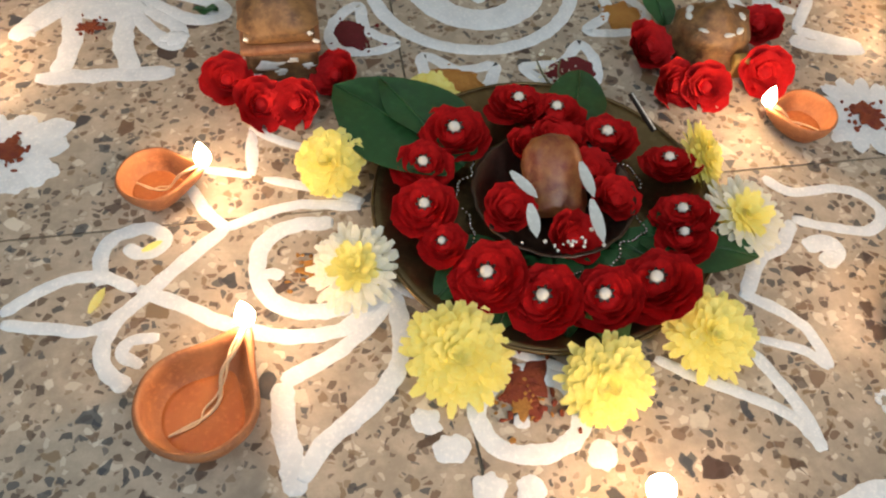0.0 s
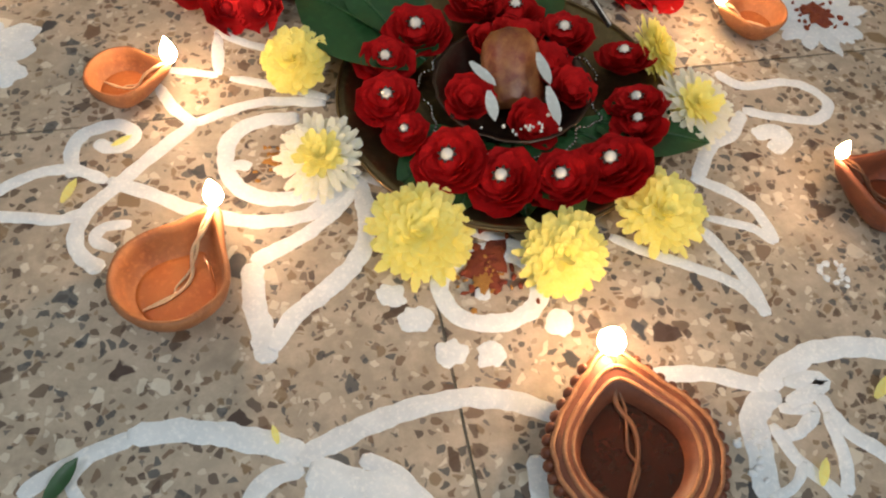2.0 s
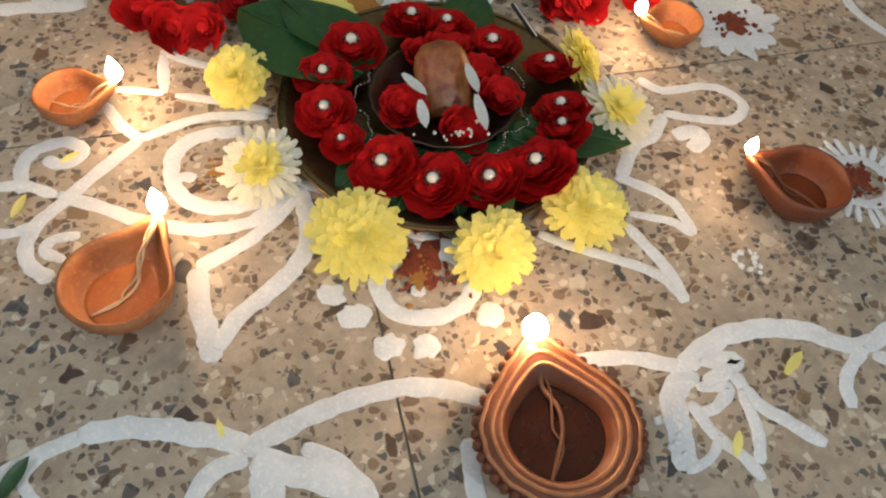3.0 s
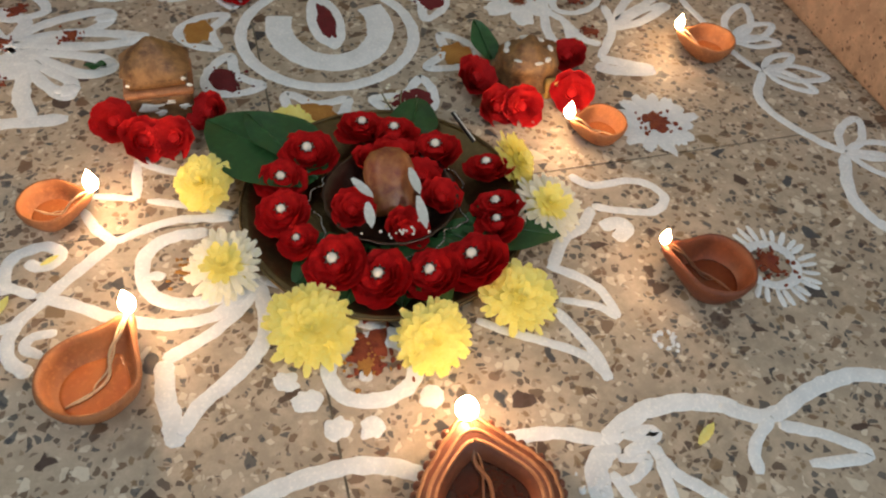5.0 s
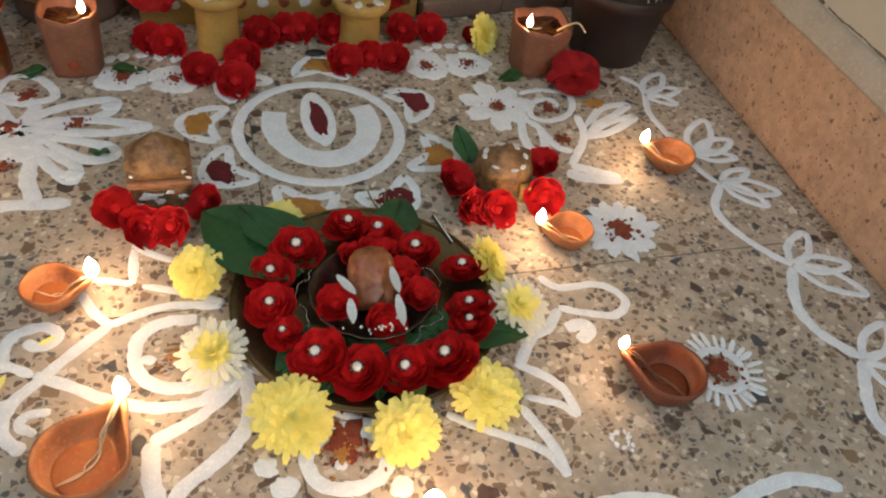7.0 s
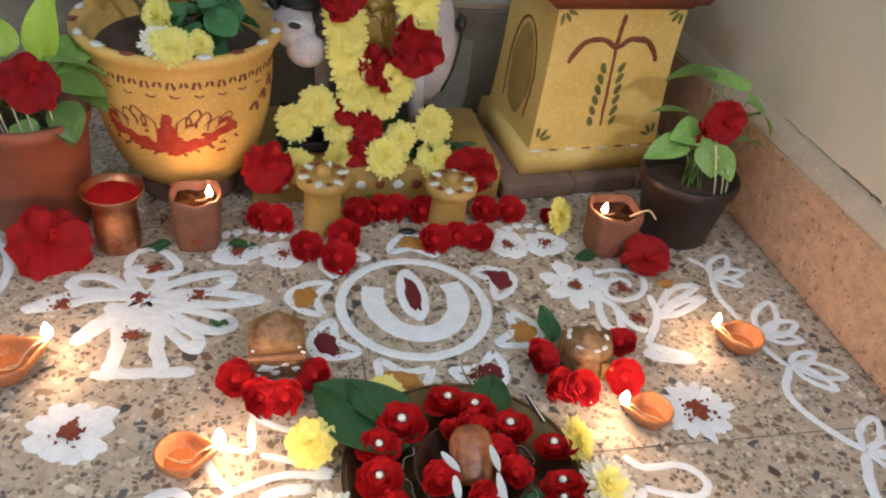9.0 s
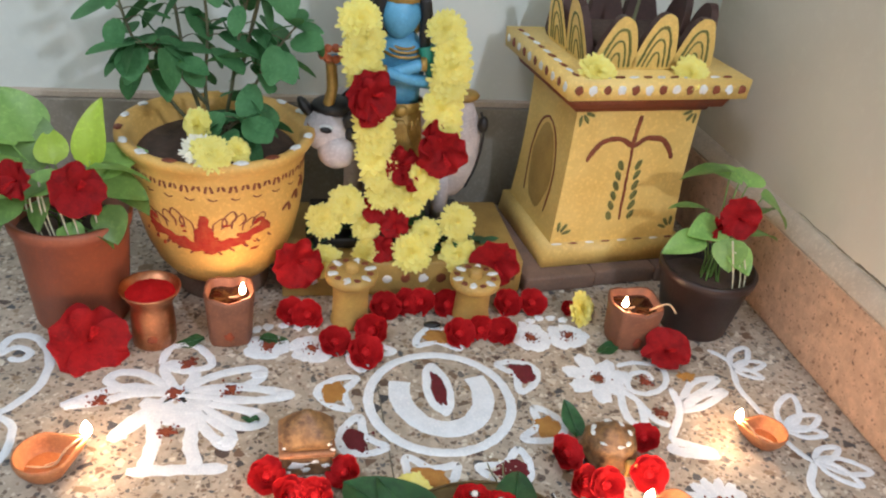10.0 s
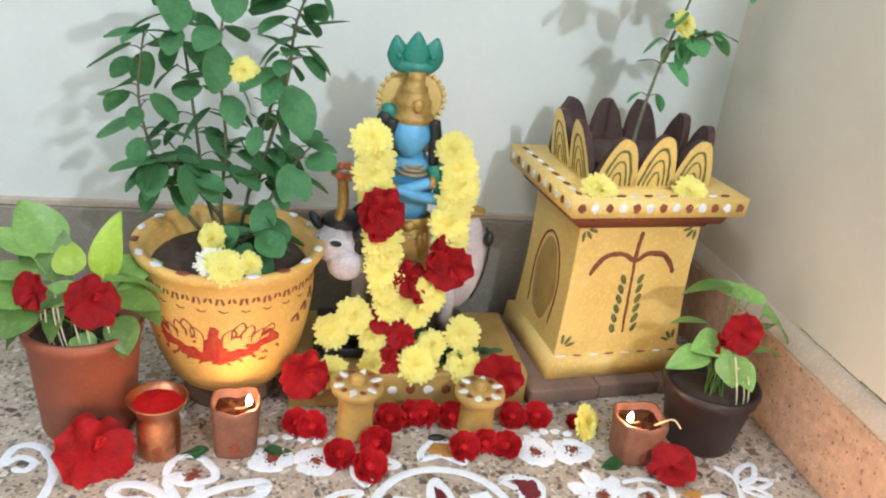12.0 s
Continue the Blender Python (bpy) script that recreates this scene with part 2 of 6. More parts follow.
# ---- mesh tools ----
def mesh_object(name, bm, material, smooth=True):
    me = bpy.data.meshes.new(name)
    bmesh.ops.recalc_face_normals(bm, faces=bm.faces)
    bm.to_mesh(me)
    bm.free()
    for m in material if isinstance(material, list) else [material]:
        me.materials.append(m)
    me.shade_smooth() if smooth else None
    return new(name, me)


def part(name, bm, material, parent=None, label="", smooth=True):
    ob = mesh_object(name, bm, material, smooth)
    ob.parent = parent
    return tagged(ob, label) if label else ob


def thing(name, m, label, category, group=""):
    ob = new(name)
    ob.empty_display_size = 0.01
    ob.matrix_basis = m
    return tagged(ob, label, category, group)


def box(x0, x1, y0, y1, z0, z1, bevel=0.0, bm=None):
    bm = bm or bmesh.new()
    made = bmesh.ops.create_cube(bm, size=1, matrix=Matrix.Translation(((x0 + x1) / 2, (y0 + y1) / 2, (z0 + z1) / 2)) @ Matrix.Diagonal((x1 - x0, y1 - y0, z1 - z0, 1)))
    if bevel:
        bmesh.ops.bevel(bm, geom=list({e for v in made["verts"] for e in v.link_edges}), offset=bevel, segments=2, profile=0.6, affect="EDGES")
    return bm


def lathe(profile, segs=40, bm=None, m=None, warp=None):
    """Turns (radius, height) pairs round z; a radius of 0 closes an end."""
    bm, m = bm or bmesh.new(), m or Matrix()
    rings = []
    for r, z in profile:
        ring = []
        for i in range(segs if r > 1e-6 else 1):
            a = 2 * math.pi * i / segs
            p = Vector((r * math.cos(a), r * math.sin(a), z))
            ring.append(bm.verts.new(m @ (warp(p, a) if warp else p)))
        rings.append(ring)
    for a, b in zip(rings, rings[1:]):
        for i in range(segs):
            j = (i + 1) % segs
            q = [a[i % len(a)], a[j % len(a)], b[j % len(b)], b[i % len(b)]]
            q = [v for k, v in enumerate(q) if v not in q[:k]]
            if len(q) > 2:
                bm.faces.new(q)
    return bm


def tube(points, r0, r1, bm=None, segs=7):
    bm = bm or bmesh.new()
    pts = [Vector(p) for p in points]
    rings = []
    for i, p in enumerate(pts):
        d = (pts[min(i + 1, len(pts) - 1)] - pts[max(i - 1, 0)]).normalized()
        side = d.orthogonal().normalized()
        up = d.cross(side)
        r = r0 + (r1 - r0) * i / (len(pts) - 1)
        rings.append([bm.verts.new(p + r * (math.cos(t) * side + math.sin(t) * up)) for t in (2 * math.pi * k / segs for k in range(segs))])
        if i and rings[-2][0].co != rings[-1][0].co:
            best = min(range(segs), key=lambda k: (rings[-1][k].co - rings[-2][0].co - (p - pts[i - 1])).length)
            rings[-1] = rings[-1][best:] + rings[-1][:best]
    for a, b in zip(rings, rings[1:]):
        for k in range(segs):
            bm.faces.new((a[k], a[(k + 1) % segs], b[(k + 1) % segs], b[k]))
    bm.faces.new(rings[0][::-1]), bm.faces.new(rings[-1])
    return bm


def ball(centre, size, bm=None, u=14, v=9, turn=None):
    bm = bm or bmesh.new()
    size = (size, size, size) if isinstance(size, (int, float)) else size
    bmesh.ops.create_uvsphere(bm, u_segments=u, v_segments=v, radius=1, matrix=Matrix.Translation(centre) @ (turn or Matrix()) @ Matrix.Diagonal((*size, 1)))
    return bm


def petal(bm, m, length, width, curl=0.3, cup=0.25, rows=4, tip=0.35, jag=0.0):
    """A blade along +x from the origin, curled up at its end and cupped across, with two skins."""
    grid = []
    for i in range(rows + 1):
        u = i / rows
        w = width * 0.5 * (max(0.0, math.sin(math.pi * (u * (1 - tip * 0.32) + 0.06))) ** 0.7) * (1 if u < 1 else tip)
        z = curl * length * u * u
        row = []
        for k in (-1, 0, 1):
            off = jag * random.uniform(-1, 1) * length
            row.append(bm.verts.new(m @ Vector((length * u + off, k * w, z + cup * w * abs(k)))))
        grid.append(row)
    for a, b in zip(grid, grid[1:]):
        for k in range(2):
            bm.faces.new((a[k], b[k], b[k + 1], a[k + 1]))
    return bm


def smooth_line(points, steps=7, closed=False):
    pts = [Vector(p) for p in points]
    n = len(pts)
    if n == 2:
        return [pts[0].lerp(pts[1], i / 8) for i in range(9)]
    out = []
    for i in range(n - 1):
        p0, p1, p2, p3 = pts[max(i - 1, 0)], pts[i], pts[i + 1], pts[min(i + 2, n - 1)]
        for k in range(steps):
            t = k / steps
            out.append(0.5 * (2 * p1 + (p2 - p0) * t + (2 * p0 - 5 * p1 + 4 * p2 - p3) * t * t + (3 * p1 - p0 - 3 * p2 + p3) * t ** 3))
    return out + [pts[-1]]


def ribbon(bm, points, width, lay, thick=0.0004, rough=0.18, taper=True):
    """A painted line: a low dome along a curve in (u, v), laid on a surface by lay(u, v, height)."""
    line = smooth_line([(p[0], p[1], 0) for p in points])
    rows, seed = [], random.uniform(0, 100)
    for i, p in enumerate(line):
        d = line[min(i + 1, len(line) - 1)] - line[max(i - 1, 0)]
        d = d.normalized() if d.length > 1e-9 else Vector((1, 0, 0))
        s = Vector((-d.y, d.x, 0))
        w = width / 2
        if taper:
            w *= min(1, 0.55 + 0.45 * min(i, len(line) - 1 - i) / 2)
        w1 = w * (1 + rough * 2 * noise.noise((p.x * 160, p.y * 160, seed)) + rough * random.uniform(-0.35, 0.35))
        w2 = w * (1 + rough * 2 * noise.noise((p.x * 160, p.y * 160, seed + 9)) + rough * random.uniform(-0.35, 0.35))
        a, b, h = p + s * w1, p - s * w2, thick
        rows.append([bm.verts.new(lay(q.x, q.y, z)) for q, z in ((a, 0.00005), (a.lerp(b, 0.2), h), (a.lerp(b, 0.8), h), (b, 0.00005))])
    for a, b in zip(rows, rows[1:]):
        for k in range(3):
            bm.faces.new((a[k], b[k], b[k + 1], a[k + 1]))
    bm.faces.new(rows[0]), bm.faces.new(rows[-1][::-1])
    return bm


def patch(bm, u, v, ru, rv, lay, thick=0.0007, rough=0.2, turn=0.0, segs=22, power=1.0):
    """A dab with an uneven edge."""
    seed = random.uniform(0, 99)
    rings = []
    for f, h in ((1.0, 0.00005), (0.85, thick), (0.4, thick * 1.15)):
        ring = []
        for i in range(segs):
            a = 2 * math.pi * i / segs
            k = f * (1 + rough * 1.6 * noise.noise((math.cos(a) * 1.8, math.sin(a) * 1.8, seed)) + rough * random.uniform(-0.25, 0.25) * f)
            x, y = ru * k * math.copysign(abs(math.cos(a)) ** power, math.cos(a)), rv * k * math.copysign(abs(math.sin(a)) ** power, math.sin(a))
            ring.append(bm.verts.new(lay(u + x * math.cos(turn) - y * math.sin(turn), v + x * math.sin(turn) + y * math.cos(turn), h)))
        rings.append(ring)
    for a, b in zip(rings, rings[1:]):
        for i in range(segs):
            bm.faces.new((a[i], a[(i + 1) % segs], b[(i + 1) % segs], b[i]))
    bm.faces.new(rings[-1])
    return bm


def on_floor(u, v, h):
    return Vector((u, v, h))


def spot(parent, material, *args):
    return part("painted_dot", patch(bmesh.new(), *args), material, parent)


def specks(bm, u, v, spread, count, size, lay=on_floor):
    for _ in range(count):
        patch(bm, u + random.gauss(0, spread), v + random.gauss(0, spread), size * random.uniform(0.4, 1.2), size * random.uniform(0.4, 1.2), lay, 0.0012, 0.5, 0, 6)
    return bm


# ---- setting ----
def setting(name, bm, material, label, smooth=False, parent=None):
    return tagged(part(name, bm, material, parent, smooth=smooth), label, "", "", "structure")


floor = setting("floor", box(-1.3, 2.0, -1.9, 0.98, -0.06, -0.0011), GROUT, "speckled beige terrazzo floor cast in large slabs")
setting("wall_back", box(-1.3, 2.0, 0.968, 1.06, 0, 2.4), WALL, "pale greenish white painted wall behind the shrine")
setting("wall_right", box(0.872, 1.0, 0.12, 0.968, 0, 2.4), SIDE_WALL, "cream painted side wall with a terrazzo skirting")
setting("wall_left", box(-1.42, -1.3, -1.9, 1.06, 0, 2.4), WALL, "plain pale painted wall closing the room")
setting("wall_front", box(-1.42, 2.12, -2.02, -1.9, 0, 2.4), WALL, "plain pale painted wall closing the room")
setting("wall_far_right", box(2.0, 2.12, -1.9, 1.06, 0, 2.4), WALL, "plain pale painted wall closing the room")
setting("ceiling", box(-1.42, 2.12, -2.02, 1.06, 2.4, 2.5), CEILING, "plain white ceiling over the whole room")
setting("skirting_right", box(0.855, 0.872, 0.12, 0.956, 0, 0.104, 0.003), SKIRT, "orange pink terrazzo skirting along the side wall")
bm = bmesh.new()
rows = []
for i in range(43):
    y = 0.121 + 0.834 * i / 42
    dip = 0.0012 * noise.noise((y * 14, 0, 3))
    rows.append([bm.verts.new((x, y, z + dip * f)) for x, z, f in ((0.8565, 0.1035, 0), (0.8572, 0.1068, 0.6), (0.866, 0.1185, 1), (0.8695, 0.1235, 1), (0.8735, 0.1245, 0), (0.8735, 0.1035, 0))])
for a, b in zip(rows, rows[1:]):
    for k in range(6):
        bm.faces.new((a[k], a[(k + 1) % 6], b[(k + 1) % 6], b[k]))
bm.faces.new(rows[0]), bm.faces.new(rows[-1][::-1])
setting("trim_right", bm, LEDGE, "pale sloping plaster ledge above the terrazzo skirting", True)
bm = bmesh.new()
random.seed(6)
for y0, y1, w in ((0.14, 0.30, 0.0012), (0.30, 0.47, 0.0022), (0.47, 0.53, 0.0016), (0.535, 0.60, 0.0026), (0.60, 0.70, 0.0014)):
    ribbon(bm, [(y0 + (y1 - y0) * k / 6, 0.1262 + 0.0006 * random.uniform(-1, 1)) for k in range(7)], w, lambda u, v, h: Vector((0.8720 - h * 0.4, u, v)), 0.0004, 0.4)
setting("crack", bm, GROUT, "dark crack between the side wall and its ledge")
setting("skirting_back", box(-1.3, 0.86, 0.956, 0.968, 0, 0.136, 0.002), GREY_SKIRT, "dull grey skirting along the back wall")
setting("trim_back", box(-1.3, 0.86, 0.960, 0.9695, 0.1365, 0.144, 0.001), LEDGE, "dusty plaster strip above the grey skirting")


# ---- flowers ----
def mum_meshes(radius, seed, layers, material, thin=0.2):
    """A dome shingled with narrow blunt petals, flat at the edge and upright in the middle."""
    random.seed(seed)
    outer, inner = bmesh.new(), bmesh.new()
    for i in range(layers):
        f = i / (layers - 1)
        n = int(30 - 19 * f)
        bm = inner if material is CREAM and f > 0.5 else outer
        for k in range(n):
            a = 360 * (k + random.uniform(-0.35, 0.35) + (i % 2) * 0.5) / n
            out = radius * 0.58 * (1 - f) * random.uniform(0.94, 1.06)
            up = radius * (0.17 + 0.24 * math.sqrt(max(0.0, 1 - (1 - f) ** 2)))
            l = radius * (0.44 - 0.16 * f) * random.uniform(0.72, 1.14)
            m = pose(0, 0, up, 0, 0, a) @ pose(out, 0, 0, 0, -(2 + 46 * f ** 1.6 + random.uniform(-9, 9)), 0) @ pose(0, 0, 0, random.uniform(-18, 18), 0, random.uniform(-9, 9))
            petal(bm, m, l, radius * thin * random.uniform(0.9, 1.25), random.uniform(-0.08, 0.18), 0.16, 3, 0.75)
    core = lathe([(0, radius * 0.05), (radius * 0.5, radius * 0.08), (radius * 0.62, radius * 0.17), (radius * 0.5, radius * 0.3), (radius * 0.3, radius * 0.4), (0, radius * 0.44)], 18)
    base = lathe([(0, 0), (radius * 0.25, 0.0005), (radius * 0.34, radius * 0.06), (0, radius * 0.07)], 10)
    rest = [(inner, YELLOW, "inner_petals")] if material is CREAM else []
    return [(outer, material, "petals"), *rest, (core, YELLOW, "heart"), (base, GREEN_STEM, "calyx")]


def flower_kind(name, meshes, label, category="flower", group=""):
    top = thing(name, pose(0, 0, 0), label, category, group)
    for bm, m, n in meshes:
        part(n, bm, m, top)
    return top


def rose_meshes(radius, seed, material, tall=0.8, layers=4):
    random.seed(seed)
    bm = bmesh.new()
    for i in range(layers):
        f = i / (layers - 1)
        n = (6, 6, 5, 4, 3)[i]
        for k in range(n):
            a = 360 * (k + 0.5 * (i % 2) + random.uniform(-0.12, 0.12)) / n
            e = 22 + 58 * f + random.uniform(-6, 6)
            l = radius * (0.98 - 0.12 * f)
            m = pose(0, 0, radius * (0.12 + 0.1 * f), 0, 0, a) @ pose(radius * (0.14 - 0.06 * f), 0, 0, 0, -e, 0)
            petal(bm, m, l * tall + 0.25 * radius * (1 - f), radius * (1.15 - 0.42 * f), 0.22 - 0.5 * f, 0.55, 4, 0.8, 0.02)
    core = ball((0, 0, radius * 0.4), (radius * 0.36, radius * 0.36, radius * 0.42), u=10, v=7)
    return [(bm, material, "petals"), (core, material, "heart")]


def hibiscus_meshes(radius, seed):
    """Five overlapping petals, crumpled along their veins and ruffled at the edge, round a long stamen."""
    random.seed(seed)
    bm = bmesh.new()
    for k in range(5):
        m = pose(0, 0, radius * 0.08, 0, 0, 72 * k + random.uniform(-12, 12)) @ pose(0, 0, 0, random.uniform(-20, 20), -random.uniform(8, 46), 0)
        length, width, bend = radius * random.uniform(0.8, 1.02), radius * random.uniform(1.15, 1.45), random.uniform(-0.5, 0.1)
        grid = []
        for i in range(9):
            u = i / 8
            w = width * 0.5 * (0.10 + 0.95 * math.sin(math.pi * min(1.0, 0.06 + 0.60 * u)) ** 1.1)
            row = []
            for c in range(-4, 5):
                v = c / 4
                ruffle = radius * (0.13 * u ** 2 * noise.noise((v * 2.4 + k * 7, u * 1.6, seed)) + 0.05 * u * math.sin(v * 8 + k) + 0.10 * u ** 3 * math.sin(v * 5 + 2 * k))
                out = length * u * (1 - 0.16 * v * v) + radius * 0.05 * u ** 3 * noise.noise((v * 5, k * 3.0, seed))
                row.append(bm.verts.new(m @ Vector((out, w * v, bend * length * u * u + 0.3 * w * abs(v) * (1 - u) + ruffle))))
            grid.append(row)
        for a, b in zip(grid, grid[1:]):
            for c in range(8):
                bm.faces.new((a[c], b[c], b[c + 1], a[c + 1]))
    rod = tube([(0, 0, 0.1 * radius), (0.1 * radius, 0, 0.5 * radius), (0.3 * radius, 0.1 * radius, 0.85 * radius)], radius * 0.05, radius * 0.035)
    for k in range(12):
        ball(((0.14 + 0.015 * k) * radius + 0.06 * radius * math.cos(k * 2.4), 0.06 * radius * math.sin(k * 2.4), (0.55 + 0.028 * k) * radius), radius * 0.035, rod, 6, 4)
    return [(bm, CRIMSON, "petals"), (rod, ROSE, "stamen")]


PLACED = set()


def place_copies(kind, spots, group="", label=""):
    """Stands a flower and its copies: each spot gives x, y, z, size, and the tilt and turn in degrees."""
    for x, y, z, size, tilt, turn in spots:
        m = pose(x, y, z, 0, 0, turn) @ pose(0, 0, 0, tilt, 0, 0) @ pose(0, 0, 0, 0, 0, 3 * turn)
        ob = copy_thing(kind, m) if kind in PLACED else kind
        ob.matrix_basis = m
        ob.scale = (size, size, size)
        PLACED.add(kind)
        tagged(ob, label, "", group)


MUM = flower_kind("chrysanthemum", mum_meshes(0.0255, 3, 8, YELLOW), "full yellow chrysanthemum head lying on the floor")
MUM_B = flower_kind("chrysanthemum", mum_meshes(0.0255, 8, 6, YELLOW, 0.26), "loose yellow chrysanthemum head lying on the floor")
WHITE_MUM = flower_kind("chrysanthemum", mum_meshes(0.0265, 5, 6, CREAM, 0.17), "cream white chrysanthemum with a yellow heart")
ROSE_KIND = flower_kind("rose", rose_meshes(0.0155, 4, ROSE), "small bright red rose head on the floor")
DARK_ROSE = flower_kind("rose", rose_meshes(0.0155, 9, RED), "dark red rose tucked beside the figurine")
HIBISCUS = flower_kind("hibiscus", hibiscus_meshes(0.03, 6), "open red hibiscus flower with five petals")
ROUND_PLATE = "flowers round the plate"
place_copies(MUM, [(0.403, 0.293, 0.006, 1.0, 20, 4), (0.4665, 0.272, 0.009, 0.84, 34, -18), (0.521, 0.288, 0.006, 0.9, 20, 12), (0.551, 0.392, 0.012, 0.78, 48, 62)], ROUND_PLATE)
place_copies(WHITE_MUM, [(0.363, 0.346, 0.006, 0.86, 22, -14), (0.561, 0.351, 0.007, 0.9, 20, 30)], ROUND_PLATE)
place_copies(MUM_B, [(0.358, 0.414, 0.008, 0.76, 36, -40), (0.417, 0.458, 0.004, 0.7, 25, 10), (0.636, 0.690, 0.012, 0.82, 62, 40)], ROUND_PLATE)
BY_LEFT, BY_RIGHT = "roses round the clay lamp house", "roses round the low brown mound"
place_copies(ROSE_KIND, [(0.302, 0.489, 0.001, 1.0, 35, 20), (0.318, 0.467, 0.001, 1.05, 40, 40), (0.343, 0.467, 0.001, 0.95, 40, -20), (0.369, 0.486, 0.001, 0.95, 35, -50)], BY_LEFT)
place_copies(ROSE_KIND, [(0.553, 0.490, 0.001, 1.05, 30, 30), (0.559, 0.459, 0.001, 1.0, 45, 20), (0.581, 0.455, 0.001, 1.0, 42, -15), (0.622, 0.462, 0.001, 1.08, 40, -20), (0.634, 0.496, 0.004, 0.95, 25, -60)], BY_RIGHT)
AT_STEP = "red flowers in front of the shrine step"
place_copies(HIBISCUS, [(0.143, 0.662, 0.014, 1.25, 55, 20), (0.706, 0.614, 0.010, 0.85, 30, -20), (0.336, 0.738, 0.05, 0.95, 78, 10), (0.548, 0.735, 0.045, 0.98, 75, -15)], "hibiscus flowers laid at the shrine")
place_copies(ROSE_KIND, [(0.327, 0.712, 0.001, 1.0, 40, 20), (0.347, 0.707, 0.001, 1.05, 45, -10), (0.369, 0.660, 0.001, 1.05, 40, 10), (0.412, 0.676, 0.003, 1.15, 55, -25),
                         (0.397, 0.640, 0.001, 1.15, 38, 10), (0.427, 0.716, 0.001, 1.1, 40, 0), (0.447, 0.722, 0.001, 1.05, 45, 25), (0.469, 0.722, 0.001, 1.05, 40, -25)], AT_STEP)
place_copies(ROSE_KIND, [(0.493, 0.719, 0.001, 1.1, 45, 10), (0.496, 0.666, 0.001, 1.1, 42, 10), (0.522, 0.674, 0.002, 1.0, 55, 0), (0.546, 0.666, 0.001, 1.05, 45, -30),
                         (0.562, 0.717, 0.001, 1.05, 42, 0), (0.590, 0.716, 0.001, 1.05, 40, 0), (0.630, 0.705, 0.001, 0.6, 40, 0)], AT_STEP)


# ---- oil lamps ----
def flame(bm_r, height, parent):
    prof = [(0, 0), (0.55, 0.08), (0.95, 0.25), (1.0, 0.38), (0.8, 0.58), (0.42, 0.8), (0.15, 0.94), (0, 1)]
    return part("flame", lathe([(r * bm_r, z * height) for r, z in prof], 12), FLAME, parent, "bright yellow flame")


